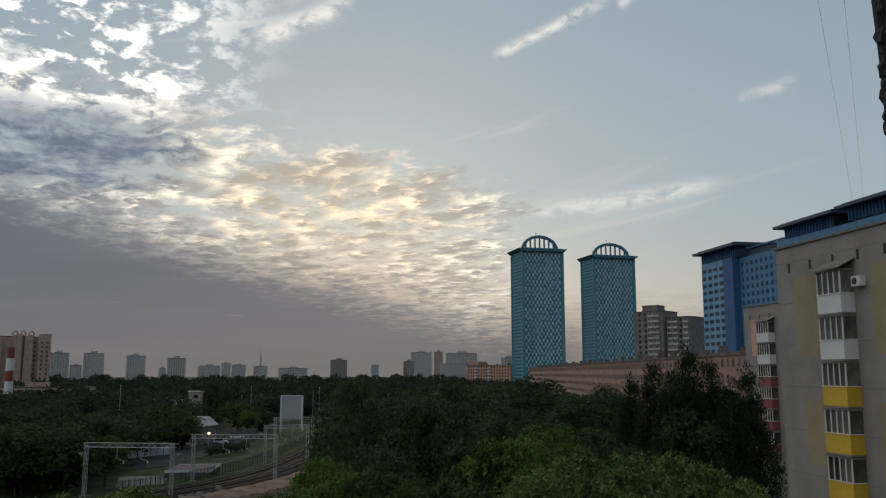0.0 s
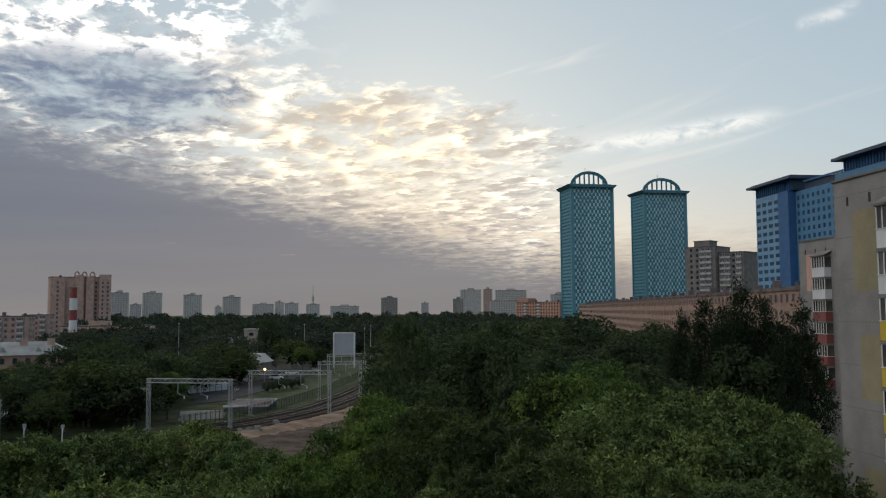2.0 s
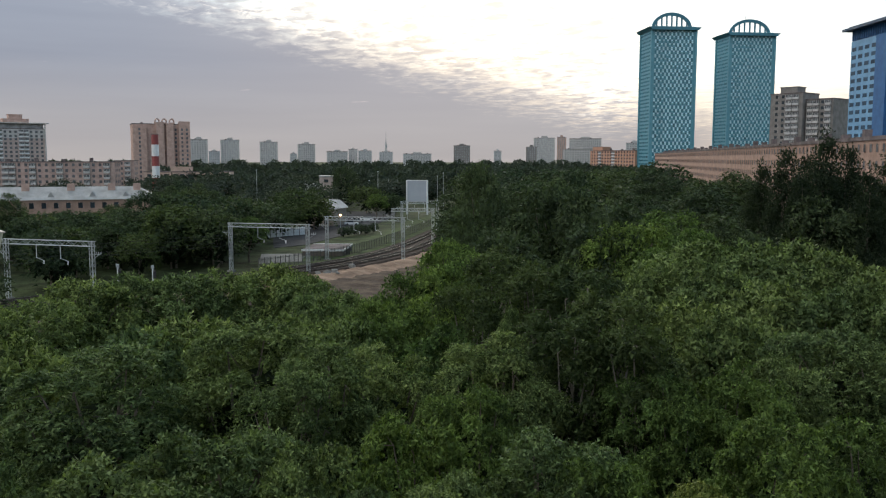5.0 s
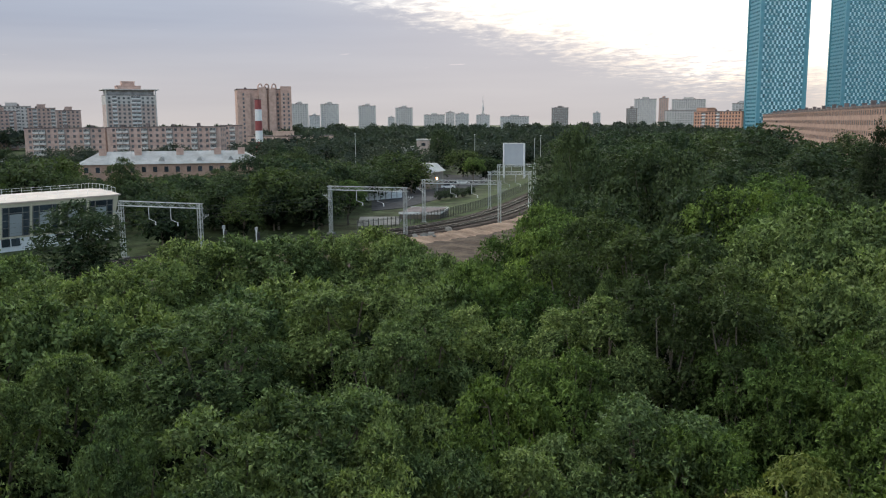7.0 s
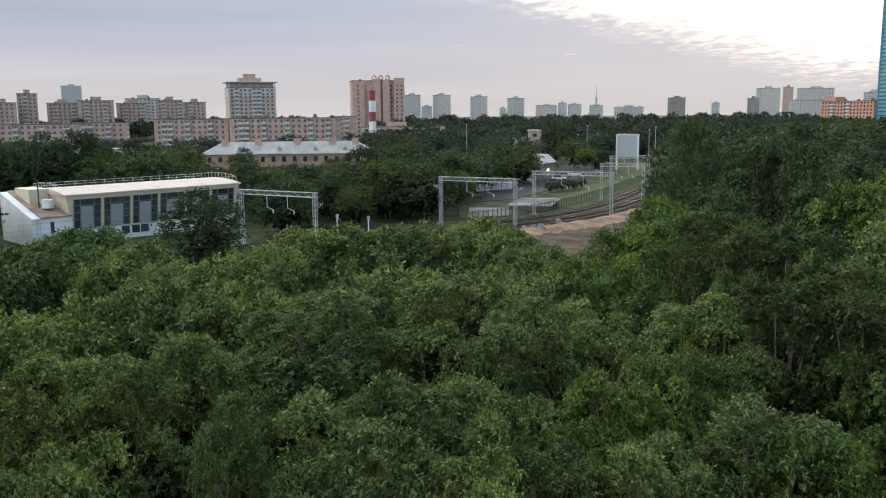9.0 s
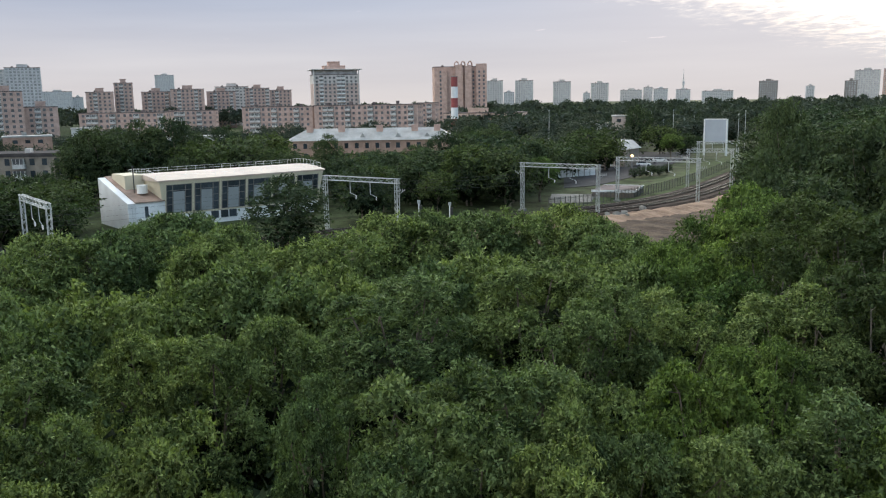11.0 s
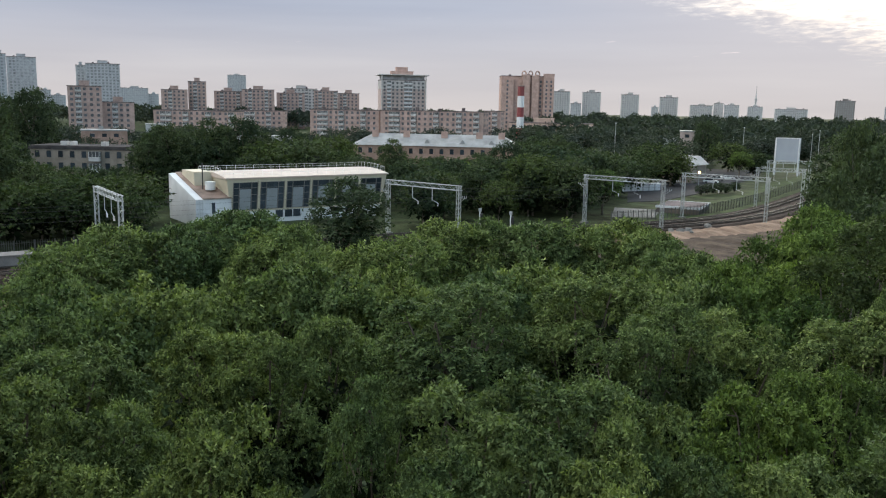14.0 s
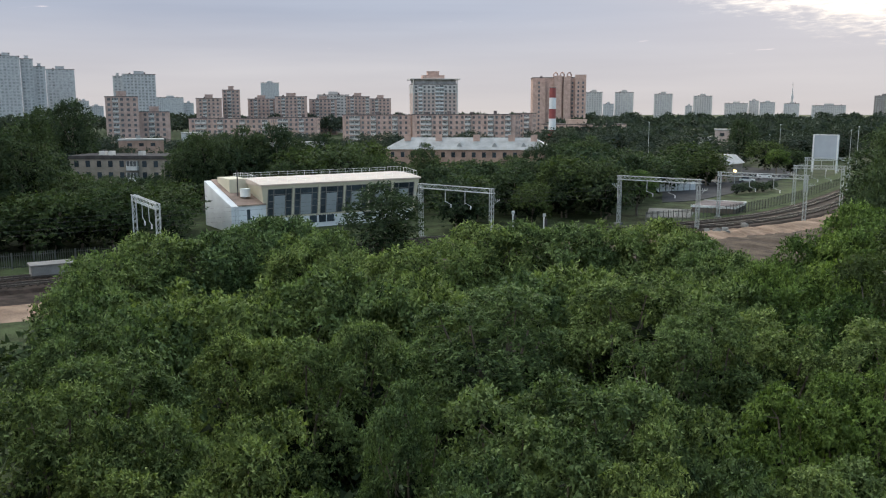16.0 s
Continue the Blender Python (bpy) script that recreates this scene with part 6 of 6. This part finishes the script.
def woods(a, d):
    """Heights beyond the railway, low where houses look over the trees."""
    if d < 190:
        return 7.6 if a > 50 else 9.2 if 27 < a < 38 else 11.2
    if d < 250:
        return 7.5 if 50.5 < a < 59 or 27 < a < 38 else 11.5
    if a > 28:
        return 9.5
    return 12.0


scatter(K_WOOD, "broadleaf_tree", "dark green broad-leaved tree beyond the railway", 19.5, 64, 148, 240, 11.0, woods, 12.0, "woods beyond the railway", 1.15, over, 0.62)
scatter(K_WOOD, "broadleaf_tree", "dark green broad-leaved tree close behind the railway", 23.0, 34.4, 143, 150, 7.5, lambda a, d: 9.0, 12.0, "woods beyond the railway", 1.15, lambda a, d: d < 143 + (34 - a) * 1.5, 0.7)
scatter(K_WOOD[:3], "broadleaf_tree", "dark green broad-leaved tree close behind the railway", 21.5, 36.5, 168, 200, 8.5, lambda a, d: 9.0 if a > 26 else 10.5, 12.0, "woods beyond the railway", 1.1, lambda a, d: clear_line(a, d) or d < 168 - (a - 21.5) * 0.9 or a > 34.5 and d < 182, 0.8)
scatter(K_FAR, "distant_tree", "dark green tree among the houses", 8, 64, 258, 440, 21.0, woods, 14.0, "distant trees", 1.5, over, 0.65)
for kinds, lo, hi, ref in ((K_DARK, 128, 215, 16.0), (K_WOOD[:3], 232, 420, 12.0)):
    scatter(kinds, "distant_tree", "dark green tree in front of the towers", -22, 7.5, lo, hi, 17.0, lambda a, d: 14.5 if a > -4.5 else 17.0, ref, "distant trees", 1.35, lambda a, d: over(a, d) or (a < -4.5 and d > 95 / max(0.1, math.sin(radians(-a)) + 0.25)), 0.68)
for az, d, h, k in ((38.3, 104, 11.6, K_DARK), (50.0, 186, 16.0, K_DARK), (51.2, 182, 14.2, K_DARK), (50.2, 194, 15.2, K_DARK), (32.3, 196, 9.4, K_DARK), (27.6, 196, 13.2, K_DARK), (26.2, 205, 13.8, K_DARK), (24.4, 198, 14.6, K_DARK), (28.6, 178, 10.4, K_DARK), (23.4, 186, 13.4, K_DARK), (57.5, 262, 23.5, K_DARK), (59.3, 270, 21.5, K_DARK), (60.6, 152, 19.6, K_DARK), (62.8, 146, 19.2, K_DARK), (60.6, 170, 17.5, K_DARK), (46.9, 195, 17.0, K_DARK), (45.4, 198, 17.4, K_DARK), (44.3, 205, 15.5, K_DARK), (48.4, 215, 15.0, K_DARK), (37.6, 182, 9.6, K_DARK), (35.4, 190, 13.2, K_DARK), (42.0, 235, 14.5, K_DARK), (50.6, 190, 13.5, K_DARK), (29.6, 215, 9.4, K_DARK), (25.6, 235, 14.2, K_DARK),
                    (14.9, 335, 17.2, K_DARK), (12.7, 292, 8.5, K_MIDG), (11.9, 300, 8.0, K_WOOD), (13.4, 318, 10.0, K_WOOD), (23.0, 170, 9.6, K_MIDG), (21.2, 172, 9.0, K_MIDG), (33.2, 190, 8.6, K_MIDG), (31.0, 195, 8.8, K_MIDG), (17.9, 250, 11.5, K_WOOD), (16.9, 245, 9.0, K_WOOD), (19.4, 225, 9.5, K_WOOD), (20.6, 210, 9.5, K_WOOD)):
    p = away(az, d)
    tree(rng.choice(k), "broadleaf_tree", "large broad-leaved tree standing above its neighbours", p.x, p.y, h, rng.uniform(0, 360), 1.0 if h > 12.9 else 1.55, group="large trees", ref=16.0 if k is K_DARK else (12.0 if k is K_WOOD else 14.0))
scatter(K_WOOD[3:], "broadleaf_tree", "green broad-leaved tree along the railway fence", 52.0, 66, 134, 150, 7.5, lambda a, d: 8.4, 12.0, "woods beyond the railway", 1.4)
for az, d in ((15.0, 222), (14.6, 226), (14.2, 228), (13.8, 232), (13.4, 230), (12.9, 236)):
    p = away(az, d)
    tree(K_WOOD[0], "round_bush", "small dark clipped bush on the verge", p.x, p.y, 2.6, rng.uniform(0, 360), 1.2, group="bushes", ref=12.0)


def far_woods():
    """The wooded belt before the skyline, too far off to count its trees."""
    g = np.random.default_rng(7)
    base, axis, skin = [], [], []
    for d, n in ((520, 220), (640, 200), (780, 190), (950, 190)):
        for k in range(n):
            az = -8 + 74 * (k + g.random()) / n
            if az > 27 and d < 700:
                continue
            p = away(az, d + g.uniform(-50, 50))
            h = (14.0 if d < 700 else 17.0) * g.uniform(0.68, 1.12)
            u = unit(g.normal(size=(200, 3)))
            u[:, 2] = np.abs(u[:, 2])
            base.append(np.array([p.x, p.y, h * 0.45]) + u * np.array([7.5, 7.5, h * 0.52]))
            axis.append(unit(u * 0.3 + g.normal(size=u.shape) * 0.6))
            skin.append(u)
    me = leaves_mesh("far_woods", np.concatenate(base), np.concatenate(axis), np.concatenate(skin), 3.2, 2.0, g, LEAF_FAR_HAZE)
    tagged(new("far_woods", me), "belt of dark green woods before the skyline", "woods", kind="stuff")


far_woods()
